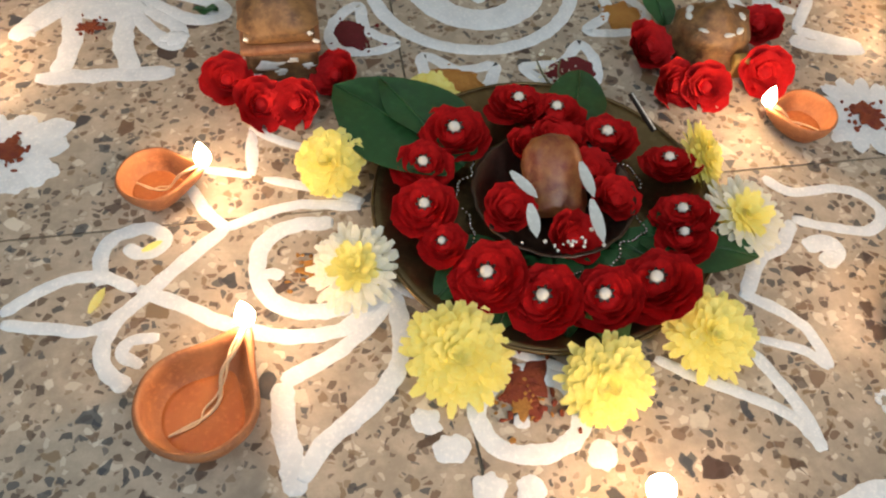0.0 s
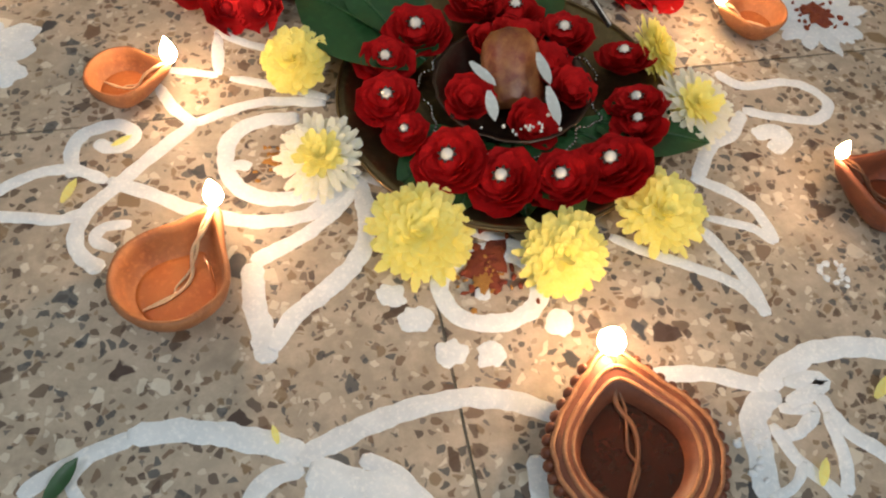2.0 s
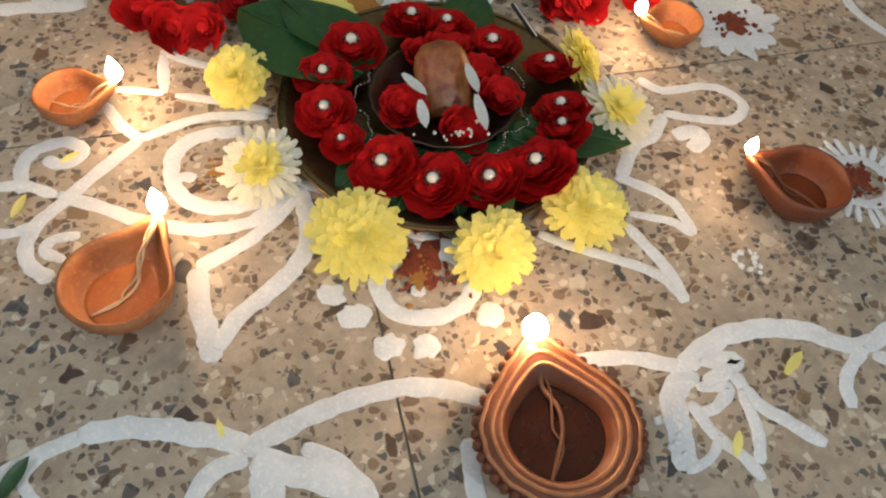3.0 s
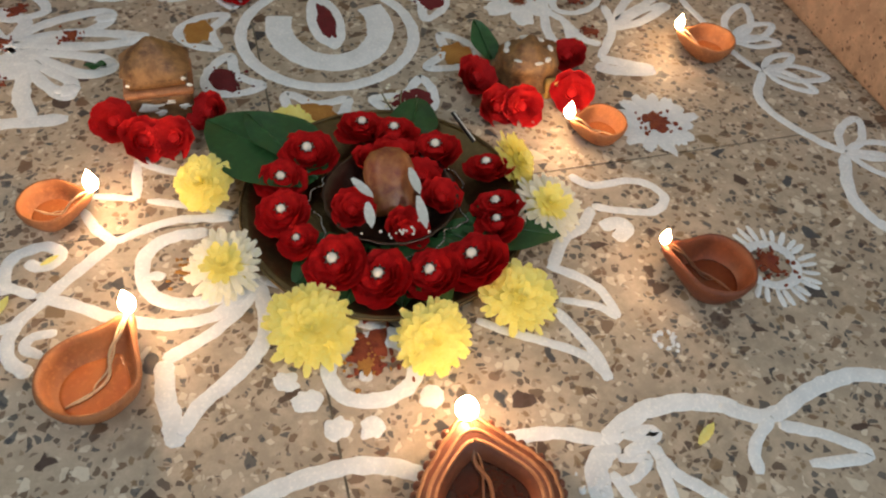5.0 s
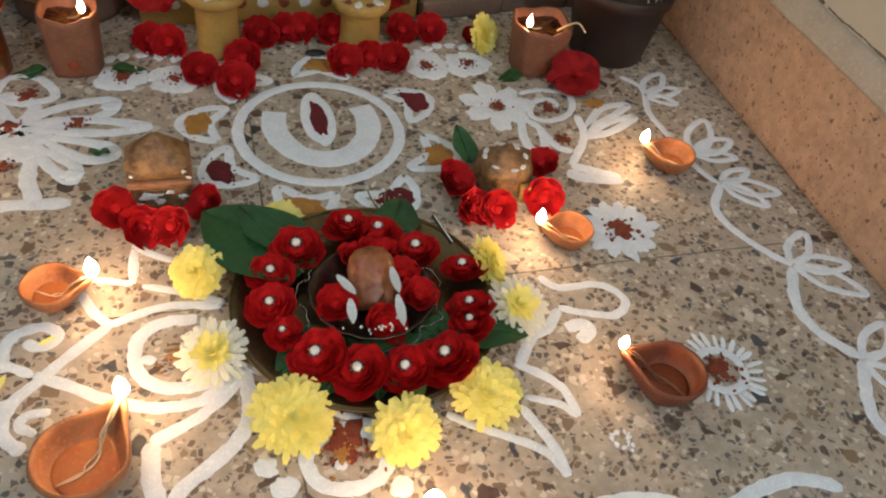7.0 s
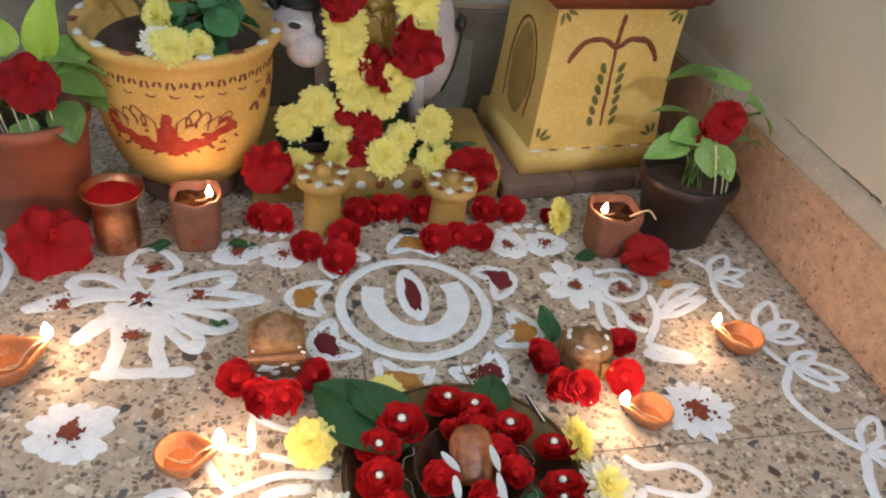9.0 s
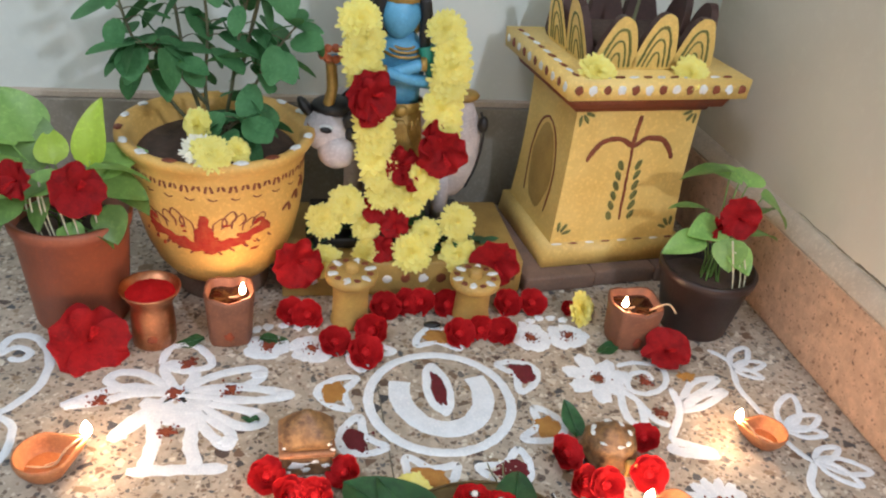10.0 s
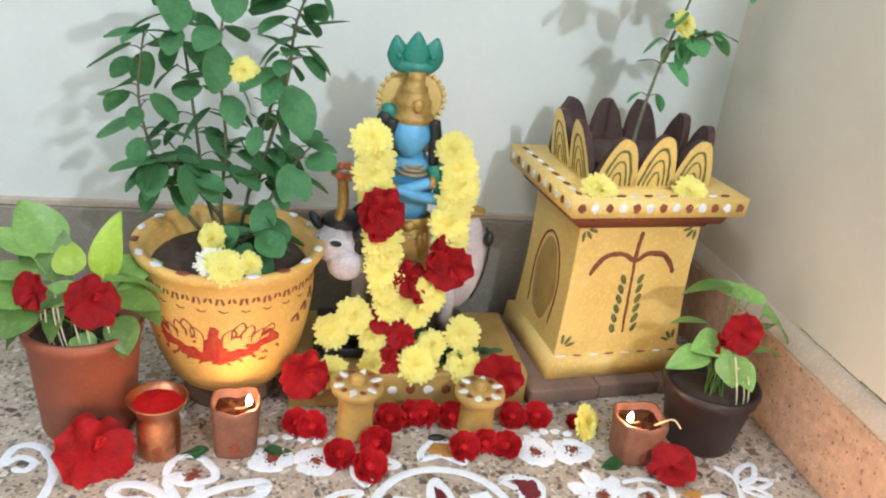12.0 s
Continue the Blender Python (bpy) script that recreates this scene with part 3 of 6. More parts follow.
def oil_lamp(x, y, radius, turn, label, height=0.02, spout=0.62, body=CLAY, oil=CLEAR_OIL, scallop=0, fire=(0.0043, 0.018), fill=0.27, strand=COTTON):
    """A hand-thrown clay saucer pinched into a spout along +x, with oil, a cotton wick and a flame."""
    top = thing("oil_lamp", pose(x, y, 0, 0, 0, turn), label, "oil lamp", "clay oil lamps on the floor")
    seed = random.uniform(0, 50)

    def pinch(p, a):
        f = p.length and Vector((p.x, p.y, 0)).length / radius
        c = math.cos(a)
        out = max(0.0, c) ** 7
        k = 1 + 0.025 * noise.noise((math.cos(a) * 1.4, math.sin(a) * 1.4, seed))
        if scallop and f > 0.9:
            k += 0.03 * abs(math.sin(a * scallop / 2))
        side = 1 - 0.28 * max(0.0, c) ** 2
        return Vector((p.x * k * (1 + spout * out * min(1, f) ** 2), p.y * k * side, p.z + height * (0.18 * out * f ** 2 + 0.04 * noise.noise((math.cos(a) * 2, math.sin(a) * 2, seed + 5)) * f)))

    h, r, w = height, radius, radius * (0.3 if scallop else 0.13)
    wall = 0.63 if scallop else 0.87
    prof = [(0, 0), (r * 0.5, 0), (r * 0.72, h * 0.18), (r * 0.93, h * 0.6), (r, h * 0.92), (r - w * 0.3, h * 1.04), (r - w * 0.8, h * 1.0), (r * wall, h * 0.75), (r * wall * 0.9, h * 0.38), (r * 0.6, h * 0.2), (r * 0.35, h * 0.15), (0, h * 0.14)]
    part("saucer", lathe(prof, 72, warp=pinch), body, top)
    if scallop:
        bm = bmesh.new()
        for i in range(scallop):
            a = 2 * math.pi * i / scallop
            if math.cos(a) < 0.93:
                p = pinch(Vector((r * 1.02 * math.cos(a), r * 1.02 * math.sin(a), h * 0.86)), a)
                ball(p, (r * 0.075, r * 0.075, h * 0.16), bm, 8, 6)
        part("beaded_rim", bm, body, top)
        for f, name in ((0.95, "outer_ridge"), (0.84, "inner_ridge"), (0.74, "oil_ridge")):
            pts = [pinch(Vector((r * f * math.cos(a), r * f * math.sin(a), h * (1.02 if f > 0.8 else 0.97))), a) for a in (2 * math.pi * k / 60 for k in range(61))]
            part(name, tube(pts, r * 0.03, r * 0.03), RIM_CLAY, top, "paler raised clay ridge")
    part("oil", lathe([(0, h * fill), (r * 0.6, h * fill), (r * (0.69 if fill < 0.5 else 0.605), h * fill), (r * 0.7, h * (fill - 0.06)), (0, h * (fill - 0.06))], 48, warp=pinch), oil, top, "still lamp oil")
    tipx = r * (1 + spout) * 0.97
    low = h * (fill + 0.04)
    line = smooth_line([(-0.58 * r, 0.26 * r, low), (-0.3 * r, 0.1 * r, low), (-0.02 * r, -0.06 * r, low), (0.3 * r, -0.1 * r, low + h * 0.06), (0.62 * r, 0.02 * r, h * 0.75), (0.95 * r, -0.05 * r, h * 1.06), (tipx, 0, h * 1.26)], 5)
    part("wick", tube(line, r * 0.022, r * 0.045), strand, top, "twisted cotton wick")
    line = smooth_line([(-0.5 * r, 0.2 * r, low), (-0.18 * r, -0.02 * r, low), (0.05 * r, 0.04 * r, low), (0.33 * r, -0.02 * r, low + h * 0.08), (0.6 * r, -0.07 * r, h * 0.75), (0.93 * r, 0.03 * r, h * 1.04), (tipx, 0.02 * r, h * 1.22)], 5)
    part("wick", tube(line, r * 0.014, r * 0.024), strand, top, "loose cotton strand")
    fl = flame(fire[0], fire[1], top)
    fl.location = (tipx + 0.0005, 0, h * 1.26 - 0.001)
    return top


oil_lamp(0.2925, 0.281, 0.0265, 55, "large plain terracotta oil lamp, lit, with a wick", 0.021, 0.42)
oil_lamp(0.268, 0.411, 0.0185, 0, "small plain terracotta oil lamp burning by the petals", 0.016, 0.42, fire=(0.0042, 0.017))
oil_lamp(0.467, 0.172, 0.0345, 90, "ornate clay oil lamp with beaded rim, full of dark oil", 0.022, 0.22, DARK_CLAY, OIL, 44, (0.0058, 0.017), 0.62, SOAKED)
oil_lamp(0.640, 0.277, 0.0235, 148, "dark terracotta oil lamp lit beside a chalk flower", 0.022, 0.45, DARK_CLAY, BROWN_OIL, 0, (0.0031, 0.0125), 0.3, SOAKED)
oil_lamp(0.626, 0.416, 0.0175, 172, "small terracotta oil lamp burning near the plate", 0.016, 0.45, fire=(0.0037, 0.0145))
oil_lamp(0.749, 0.491, 0.0195, 158, "small terracotta oil lamp burning by the chalk vine", 0.017, 0.4, fire=(0.0035, 0.014))
oil_lamp(0.136, 0.513, 0.0235, 22, "terracotta oil lamp burning beside the chalk flower stand", 0.02, 0.4, fire=(0.004, 0.016))


# ---- plate with the rose wreath ----
CX, CY = 0.464, 0.368
plate = thing("offering_plate", pose(CX - 0.001, CY + 0.005, 0) @ Matrix.Diagonal((0.93, 0.93, 1, 1)), "shallow aged brass plate on the floor", "plate")
part("dish", lathe([(0, 0.001), (0.07, 0.001), (0.082, 0.004), (0.092, 0.0085), (0.0945, 0.0095), (0.0935, 0.0115), (0.09, 0.0105), (0.08, 0.0065), (0.068, 0.0035), (0, 0.003)], 72), BRASS, plate)
part("rim", tube([(0.0945 * math.cos(a), 0.0945 * math.sin(a), 0.0108) for a in (2 * math.pi * k / 64 for k in range(65))], 0.0012, 0.0012), BRASS, plate)


def broad_leaf(x, y, z, length, width, turn, label, tilt=4.0, material=LEAF, name="leaf", parent=None, droop=-0.12):
    top = thing(name, pose(x, y, z, 0, 0, turn) @ pose(0, 0, 0, 0, -tilt, 0), label, "leaf", "leaves under the wreath") if parent is None else None
    bm = bmesh.new()
    rows, cols = 10, 6
    grid = []
    for i in range(rows + 1):
        u = i / rows
        w = width * 0.5 * math.sin(math.pi * min(1, u * 0.93 + 0.06)) ** 0.75 * (1 - 0.35 * u)
        w = w if i < rows else 0.0003
        grid.append([bm.verts.new((length * u, w * k / 3, droop * length * u * u + abs(k) * 0.12 * w / 3 + 0.0015 * math.sin(u * 9) * abs(k) / 3)) for k in range(-3, 4)])
    for a, b in zip(grid, grid[1:]):
        for k in range(cols):
            bm.faces.new((a[k], b[k], b[k + 1], a[k + 1]))
    part("blade", bm, material, top)
    part("midrib", tube([(length * u, 0, droop * length * u * u + 0.0006) for u in (0, 0.25, 0.5, 0.75, 0.98)], 0.0011, 0.0003), GREEN_STEM if material is not LEAF else material, top)
    return top


broad_leaf(0.425, 0.398, 0.016, 0.092, 0.08, 132, "large glossy dark green leaf under the wreath", 6)
broad_leaf(0.412, 0.418, 0.019, 0.05, 0.03, 118, "small dark green leaf folded over another", 10)
broad_leaf(0.505, 0.345, 0.013, 0.06, 0.045, -18, "dark green leaf reaching past the plate", 3)
broad_leaf(0.474, 0.325, 0.013, 0.044, 0.03, -88, "lighter green leaf tip hanging over the rim", 6, VINE_LEAF)
broad_leaf(0.49, 0.42, 0.014, 0.05, 0.04, 70, "dark leaf tip behind the wreath", 4)

for turn, shift in ((212, 0), (238, 0.004), (262, 0.006), (292, 0.002), (318, 0.0)):
    broad_leaf(CX + 0.036 * math.cos(radians(turn)), CY + 0.036 * math.sin(radians(turn)) + shift, 0.012, 0.044, 0.036, turn + 4, "dark leaf lying on the plate under the roses", 1)

wreath = thing("rose_wreath", pose(CX, CY, 0.012), "ring of dark red artificial roses with pearl centres", "wreath")
random.seed(12)


def shared(name, bm, material):
    me = bpy.data.meshes.new(name)
    bm.to_mesh(me), bm.free()
    me.materials.append(material)
    me.shade_smooth()
    return me


ROSE_LAYERS = [(6, 16, 1.2, 0.16), (5, 30, 1.1, 0.1), (5, 43, 0.95, 0.0), (4, 58, 0.8, -0.12), (3, 74, 0.62, -0.22)]
ROSE_PETALS = [shared("petal", petal(bmesh.new(), Matrix(), 0.0175 * (1.02 - 0.06 * k), 0.0185 * w, curl, 0.4, 5, 0.85, 0.015), RED) for k, (n, e, w, curl) in enumerate(ROSE_LAYERS)]
ROSE_CORE = shared("rose", ball((0, 0, 0.0075), (0.0075, 0.0075, 0.0075), u=12, v=8), RED)
pearl_bm = ball((0, 0, 0), 0.0030, u=12, v=8)
pearl_mesh = bpy.data.meshes.new("pearl")
pearl_bm.to_mesh(pearl_mesh)
pearl_mesh.materials.append(PEARL)
pearl_mesh.shade_smooth()
cup_bm = lathe([(0.0, -0.0006), (0.0026, 0.0), (0.0037, 0.0012), (0.0041, 0.0026), (0.0037, 0.0014), (0.0026, 0.0004), (0.0, 0.0)], 48, warp=lambda p, a: Vector((p.x * (1 + 0.2 * math.cos(8 * a)), p.y * (1 + 0.2 * math.cos(8 * a)), p.z)))
cup_mesh = bpy.data.meshes.new("silver_cup")
cup_bm.to_mesh(cup_mesh)
cup_mesh.materials.append(SILVER)
for i, (x, y, size, lean) in enumerate([(0.461, 0.434, 1.00, 6), (0.481, 0.426, 0.95, 6), (0.503, 0.403, 1.05, 6), (0.534, 0.381, 0.95, 20), (0.531, 0.346, 0.95, 25), (0.527, 0.335, 0.85, 20), (0.507, 0.307, 1.12, 30), (0.480, 0.303, 1.05, 32), (0.450, 0.307, 1.08, 32), (0.425, 0.324, 1.10, 28), (0.406, 0.349, 0.70, 20), (0.400, 0.371, 0.95, 18), (0.403, 0.398, 0.95, 12), (0.422, 0.417, 1.12, 8)]):
    out = math.degrees(math.atan2(y - CY, x - CX))
    ob = new("rose", ROSE_CORE)
    ob.parent = wreath
    tilt = lean * 0.7
    ob.matrix_basis = pose(x - CX, y - CY, -0.002, 0, 0, out) @ pose(-0.008 * size * math.sin(radians(tilt)), 0, 0, 0, tilt, 37 * i)
    ob.scale = (size * 0.94,) * 3
    for k, (n, e, w, curl) in enumerate(ROSE_LAYERS):
        for q in range(n):
            bit = new("petal", ROSE_PETALS[k])
            bit.parent = ob
            bit.matrix_basis = pose(0, 0, 0.002 + 0.0006 * k, 0, 0, 360 * (q + 0.5 * (k % 2)) / n + random.uniform(-14, 14)) @ pose(0.0022, 0, 0, random.uniform(-10, 10), -e + random.uniform(-10, 10), 0)
    for me, z in ((cup_mesh, 0.0150), (pearl_mesh, 0.0172)):
        bit = new(me.name, me)
        bit.parent = ob
        bit.location = (0, 0, z)
bm = bmesh.new()
for k in range(150):
    a = 2 * math.pi * k / 150
    r = 0.0455 + 0.003 * math.sin(a * 9) + 0.001 * math.sin(a * 23)
    ball((r * math.cos(a), r * math.sin(a), 0.006 + 0.003 * math.sin(a * 5)), 0.00085, bm, 6, 4)
part("bead_string", bm, SILVER, wreath, "string of tiny silver beads")

bowl = thing("small_bowl", pose(0.466, 0.372, 0.0045), "dark scalloped metal bowl inside the wreath", "bowl")
part("cup", lathe([(0, 0), (0.024, 0.0), (0.034, 0.006), (0.04, 0.015), (0.041, 0.0162), (0.039, 0.0158), (0.032, 0.0075), (0.023, 0.0025), (0, 0.002)], 48,
                  warp=lambda p, a: Vector((p.x * (1 + 0.025 * abs(math.sin(a * 9))), p.y * (1 + 0.025 * abs(math.sin(a * 9))), p.z))), DARK_METAL, bowl)
idol = bmesh.new()
lathe([(0, 0), (0.0155, 0.0005), (0.0175, 0.006), (0.0165, 0.015), (0.0155, 0.021), (0.016, 0.028), (0.0142, 0.035), (0.0095, 0.0405), (0, 0.0425)], 28, idol,
      warp=lambda p, a: Vector((p.x * (1 + 0.05 * math.sin(3 * a)), p.y * 0.55 * (1 + 0.08 * noise.noise(p * 120)), p.z)))
tagged(mesh_object("figurine", idol, plain("ochre_clay", (0.36, 0.14, 0.045), (0.20, 0.03, 0.018), rough=0.4, patch=130)), "small smooth ochre clay figurine seated in a bowl", "figurine").matrix_basis = pose(0.468, 0.366, 0.007, -48, 0, 0)
place_copies(DARK_ROSE, [(0.440, 0.364, 0.014, 0.9, 15, 10), (0.494, 0.364, 0.012, 0.9, 12, 50), (0.459, 0.400, 0.012, 0.95, 15, 80), (0.476, 0.405, 0.012, 1.0, 10, 120), (0.488, 0.385, 0.012, 0.85, 10, 20),
                         (0.468, 0.346, 0.010, 0.92, 20, 30)], "red roses round the figurine", "dark red rose tucked beside the figurine")
for x, y, turn, l in ((0.4430, 0.3760, -65, 0.0210), (0.4480, 0.3550, -95, 0.0211), (0.4790, 0.3780, -90, 0.0240), (0.4780, 0.3540, -94, 0.0271)):
    bm = bmesh.new()
    petal(bm, pose(0, 0, 0), l, 0.0062, 0.12, 0.25, 5, 0.3)
    tagged(mesh_object("petal", bm, WHITE_PAINT), "white jasmine petal lying against the figurine", "petal", "white petals in the bowl").matrix_basis = pose(x, y, 0.034, 0, 4, turn)
for x, y, turn, l in ((0.490, 0.468, 115, 0.016), (0.497, 0.470, 80, 0.013), (0.503, 0.463, 140, 0.012)):
    tagged(mesh_object("twig", tube(smooth_line([(0, 0, 0.001), (l * 0.5, 0.0012, 0.003), (l, 0, 0.0035)], 3), 0.0008, 0.0005), STEM), "short dark twig lying behind the wreath", "twig", "twigs behind the wreath").matrix_basis = pose(x, y, 0.001, 0, -20, turn)
bm = bmesh.new()
random.seed(52)
for k in range(16):
    ball((0.4620 + random.gauss(0, 0.009), 0.3350 + random.gauss(0, 0.0025), 0.027 + random.uniform(-0.002, 0.002)), random.uniform(0.0006, 0.0013), bm, 6, 4)
tagged(mesh_object("rice_grains", bm, WHITE_PAINT), "white rice grains scattered before the figurine", "rice", "", "stuff")
stick = thing("matchstick", pose(0.523, 0.412, 0.03, 0, 28, -60), "thin dark stick with a white stripe", "stick")
part("shaft", box(-0.012, 0.012, -0.0012, 0.0012, -0.0012, 0.0012, 0.0003), BLACK, stick)
part("stripe", box(-0.0115, 0.0115, -0.0004, 0.0004, 0.0012, 0.0016), WHITE_PAINT, stick)


# ---- pots ----
def on_pot(profile, cx, cy):
    """Maps (angle in degrees, height) to the skin of a turned pot."""
    def lay(u, v, h):
        for (r0, z0), (r1, z1) in zip(profile, profile[1:]):
            if z0 <= v <= z1:
                r = r0 + (r1 - r0) * (v - z0) / (z1 - z0) + h + 0.0002
                break
        else:
            r = profile[-1][0] + h
        a = radians(u * 1000)
        return Vector((cx + r * math.cos(a), cy + r * math.sin(a), v))
    return lay


PX, PY = 0.259, 0.790
SKIN = [(0.056, 0.028), (0.066, 0.042), (0.0755, 0.066), (0.082, 0.095), (0.0855, 0.125), (0.086, 0.152), (0.088, 0.160)]
big_pot = thing("flower_pot", pose(0, 0, 0), "round ochre painted pot with a red motif and wide rim", "pot")
part("body", lathe([(0, 0.028)] + SKIN + [(0.093, 0.166), (0.0965, 0.172), (0.0955, 0.177), (0.09, 0.1775), (0.081, 0.171), (0.079, 0.15), (0, 0.15)], 72, m=pose(PX, PY, 0)), OCHRE_PAINT, big_pot)
# foot takes the dark brick tone: the shade below the pot put into colour
part("foot_ring", lathe([(0, 0.0), (0.048, 0.0), (0.049, 0.006), (0.048, 0.02), (0.047, 0.0285), (0, 0.0285)], 40, m=pose(PX, PY, 0)), STONE, big_pot, "dull foot ring under the pot, coloured dark as shade")
lay = on_pot(SKIN, PX, PY)
A = 0.262
bm = bmesh.new()
random.seed(61)
ribbon(bm, [(A - 0.040, 0.101), (A - 0.024, 0.092), (A - 0.004, 0.086), (A + 0.014, 0.089), (A + 0.030, 0.097), (A + 0.044, 0.106)], 0.009, lay, 0.0008, 0.5)
ribbon(bm, [(A - 0.026, 0.089), (A - 0.008, 0.081), (A + 0.010, 0.082), (A + 0.024, 0.090)], 0.008, lay, 0.0008, 0.5)
for k in range(30):
    patch(bm, A + random.uniform(-0.038, 0.038), 0.093 + random.gauss(0, 0.007), random.uniform(0.0012, 0.0035), random.uniform(0.0012, 0.003), lay, 0.0007, 0.5, 0, 9)
for d, top, w in ((-0.0035, 0.107, 0.0045), (0.0, 0.121, 0.006), (0.0035, 0.109, 0.0045), (-0.001, 0.115, 0.005)):
    ribbon(bm, [(A + d, 0.086), (A + d * 1.25, 0.5 * (0.086 + top)), (A + d * 0.5, top)], w, lay, 0.0009, 0.45)
for s in (-1, 1):
    ribbon(bm, [(A + s * 0.034, 0.100), (A + s * 0.040, 0.108), (A + s * 0.037, 0.113), (A + s * 0.033, 0.108)], 0.004, lay, 0.0007, 0.35)
part("red_motif", bm, SMEAR, big_pot, "smeared red powder motif")
bm = bmesh.new()
for s in (-1, 1):
    for du, v, l in ((0.010, 0.112, 0.012), (0.016, 0.118, 0.014), (0.022, 0.115, 0.013), (0.029, 0.110, 0.011), (0.036, 0.114, 0.010)):
        ribbon(bm, [(A + s * (du - 0.004), v - l * 0.7), (A + s * (du - 0.003), v), (A + s * (du + 0.003), v + l * 0.55), (A + s * (du + 0.005), v), (A + s * (du + 0.001), v - l * 0.5)], 0.0013, lay, 0.0004, 0.3)
    for k in range(5):
        ribbon(bm, [(A + s * (0.008 + 0.009 * k), 0.079 + 0.0035 * k), (A + s * (0.011 + 0.009 * k), 0.074 + 0.0035 * k)], 0.0022, lay, 0.0004, 0.4)
for k in range(24):
    a = (178 + k * 7.4) / 1000
    for d in (-1, 1):
        ribbon(bm, [(a + d * 0.0010, 0.1525), (a + d * 0.0018, 0.149), (a + d * 0.0022, 0.1455 + 0.002 * (k % 2))], 0.0019, lay, 0.0004, 0.35)
for k in range(12):
    a = (186 + 14 * k) / 1000
    ribbon(bm, [(a - 0.004, 0.140), (a - 0.001, 0.1375), (a + 0.002, 0.139)], 0.0012, lay, 0.0004, 0.3)
for k in range(3):
    ribbon(bm, [(0.318 + 0.009 * k, 0.112 + 0.008 * k), (0.323 + 0.009 * k, 0.118 + 0.008 * k), (0.326 + 0.009 * k, 0.108 + 0.008 * k)], 0.004, lay, 0.0005, 0.3)
part("leaf_band", bm, BROWN_PAINT, big_pot, "brown painted leaf band")
random.seed(3)
for k in range(18):
    a = 2 * math.pi * k / 18 + 0.1
    spot(big_pot, WHITE_PAINT if k % 3 else BROWN_PAINT, PX + 0.0915 * math.cos(a), PY + 0.0915 * math.sin(a), 0.0042, 0.007, lambda u, v, h: Vector((u, v, 0.1775 + h)), 0.0012, 0.3, a, 12)
part("soil", lathe([(0.0795, 0.15), (0.075, 0.156), (0.05, 0.158), (0.02, 0.161), (0, 0.162)], 40, m=pose(PX, PY, 0)), SOIL, big_pot)
place_copies(WHITE_MUM, [(0.248, 0.716, 0.181, 0.7, 35, 10)], "flowers on the pot rim")
place_copies(MUM, [(0.259, 0.706, 0.183, 0.72, 48, 5)], "flowers on the pot rim", "yellow chrysanthemum resting on the pot rim")
place_copies(MUM_B, [(0.280, 0.720, 0.181, 0.52, 55, 40), (0.247, 0.745, 0.196, 0.66, 72, -40)], "flowers on the pot rim", "half open yellow chrysanthemum on the pot rim")


def leaf_blade(bm, m, length, width, bend=-0.25, rows=6):
    grid = []
    for i in range(rows + 1):
        u = i / rows
        w = width * 0.5 * math.sin(math.pi * (0.05 + 0.93 * u)) ** 0.65
        grid.append([bm.verts.new(m @ Vector((length * u, k * w, bend * length * u * u + 0.16 * w * abs(k)))) for k in (-1, -0.5, 0, 0.5, 1)])
    for a, b in zip(grid, grid[1:]):
        for k in range(4):
            bm.faces.new((a[k], b[k], b[k + 1], a[k + 1]))


def herb(top, stems, seed, size=0.034, material=HERB, pairs=5, start=0.3):
    """A shrubby herb: forked woody stems with pairs of rounded leaves, bunched at the ends."""
    random.seed(seed)
    wood, crown = bmesh.new(), bmesh.new()
    for points in stems:
        line = smooth_line(points, 6)
        tube(line, 0.0021, 0.0009, wood)
        n = len(line)
        for j in range(pairs):
            f = start + (1 - start) * (j + random.uniform(-0.2, 0.2)) / (pairs - 1)
            p = line[max(0, min(n - 1, int(f * (n - 1))))]
            base = random.uniform(0, 180)
            for s in (0, 180):
                if random.random() < 0.12:
                    continue
                l = size * random.uniform(0.6, 1.3) * (0.8 + 0.35 * f)
                turn, dip = base + s + random.uniform(-25, 25), random.uniform(-62, 10)
                stalk = pose(*p, 0, 0, turn) @ pose(0, 0, 0, 0, -20, 0)
                q = stalk @ Vector((size * 0.35, 0, 0))
                tube([p, p.lerp(q, 0.5) + Vector((0, 0, 0.001)), q], 0.0008, 0.0005, wood, 5)
                leaf_blade(crown, pose(*q, 0, 0, turn) @ pose(0, 0, 0, random.uniform(-35, 35), -dip, 0), l, l * random.uniform(0.62, 0.84), random.uniform(-0.35, 0.05))
        for k in range(4):
            turn = 90 * k + random.uniform(-25, 25)
            leaf_blade(crown, pose(*line[-1], 0, 0, turn) @ pose(0, 0, 0, random.uniform(-20, 20), -random.uniform(-10, 40), 0), size * random.uniform(0.6, 1.0), size * 0.5, -0.2)
    part("stem", wood, STEM, top)
    part("leaves", crown, material, top)


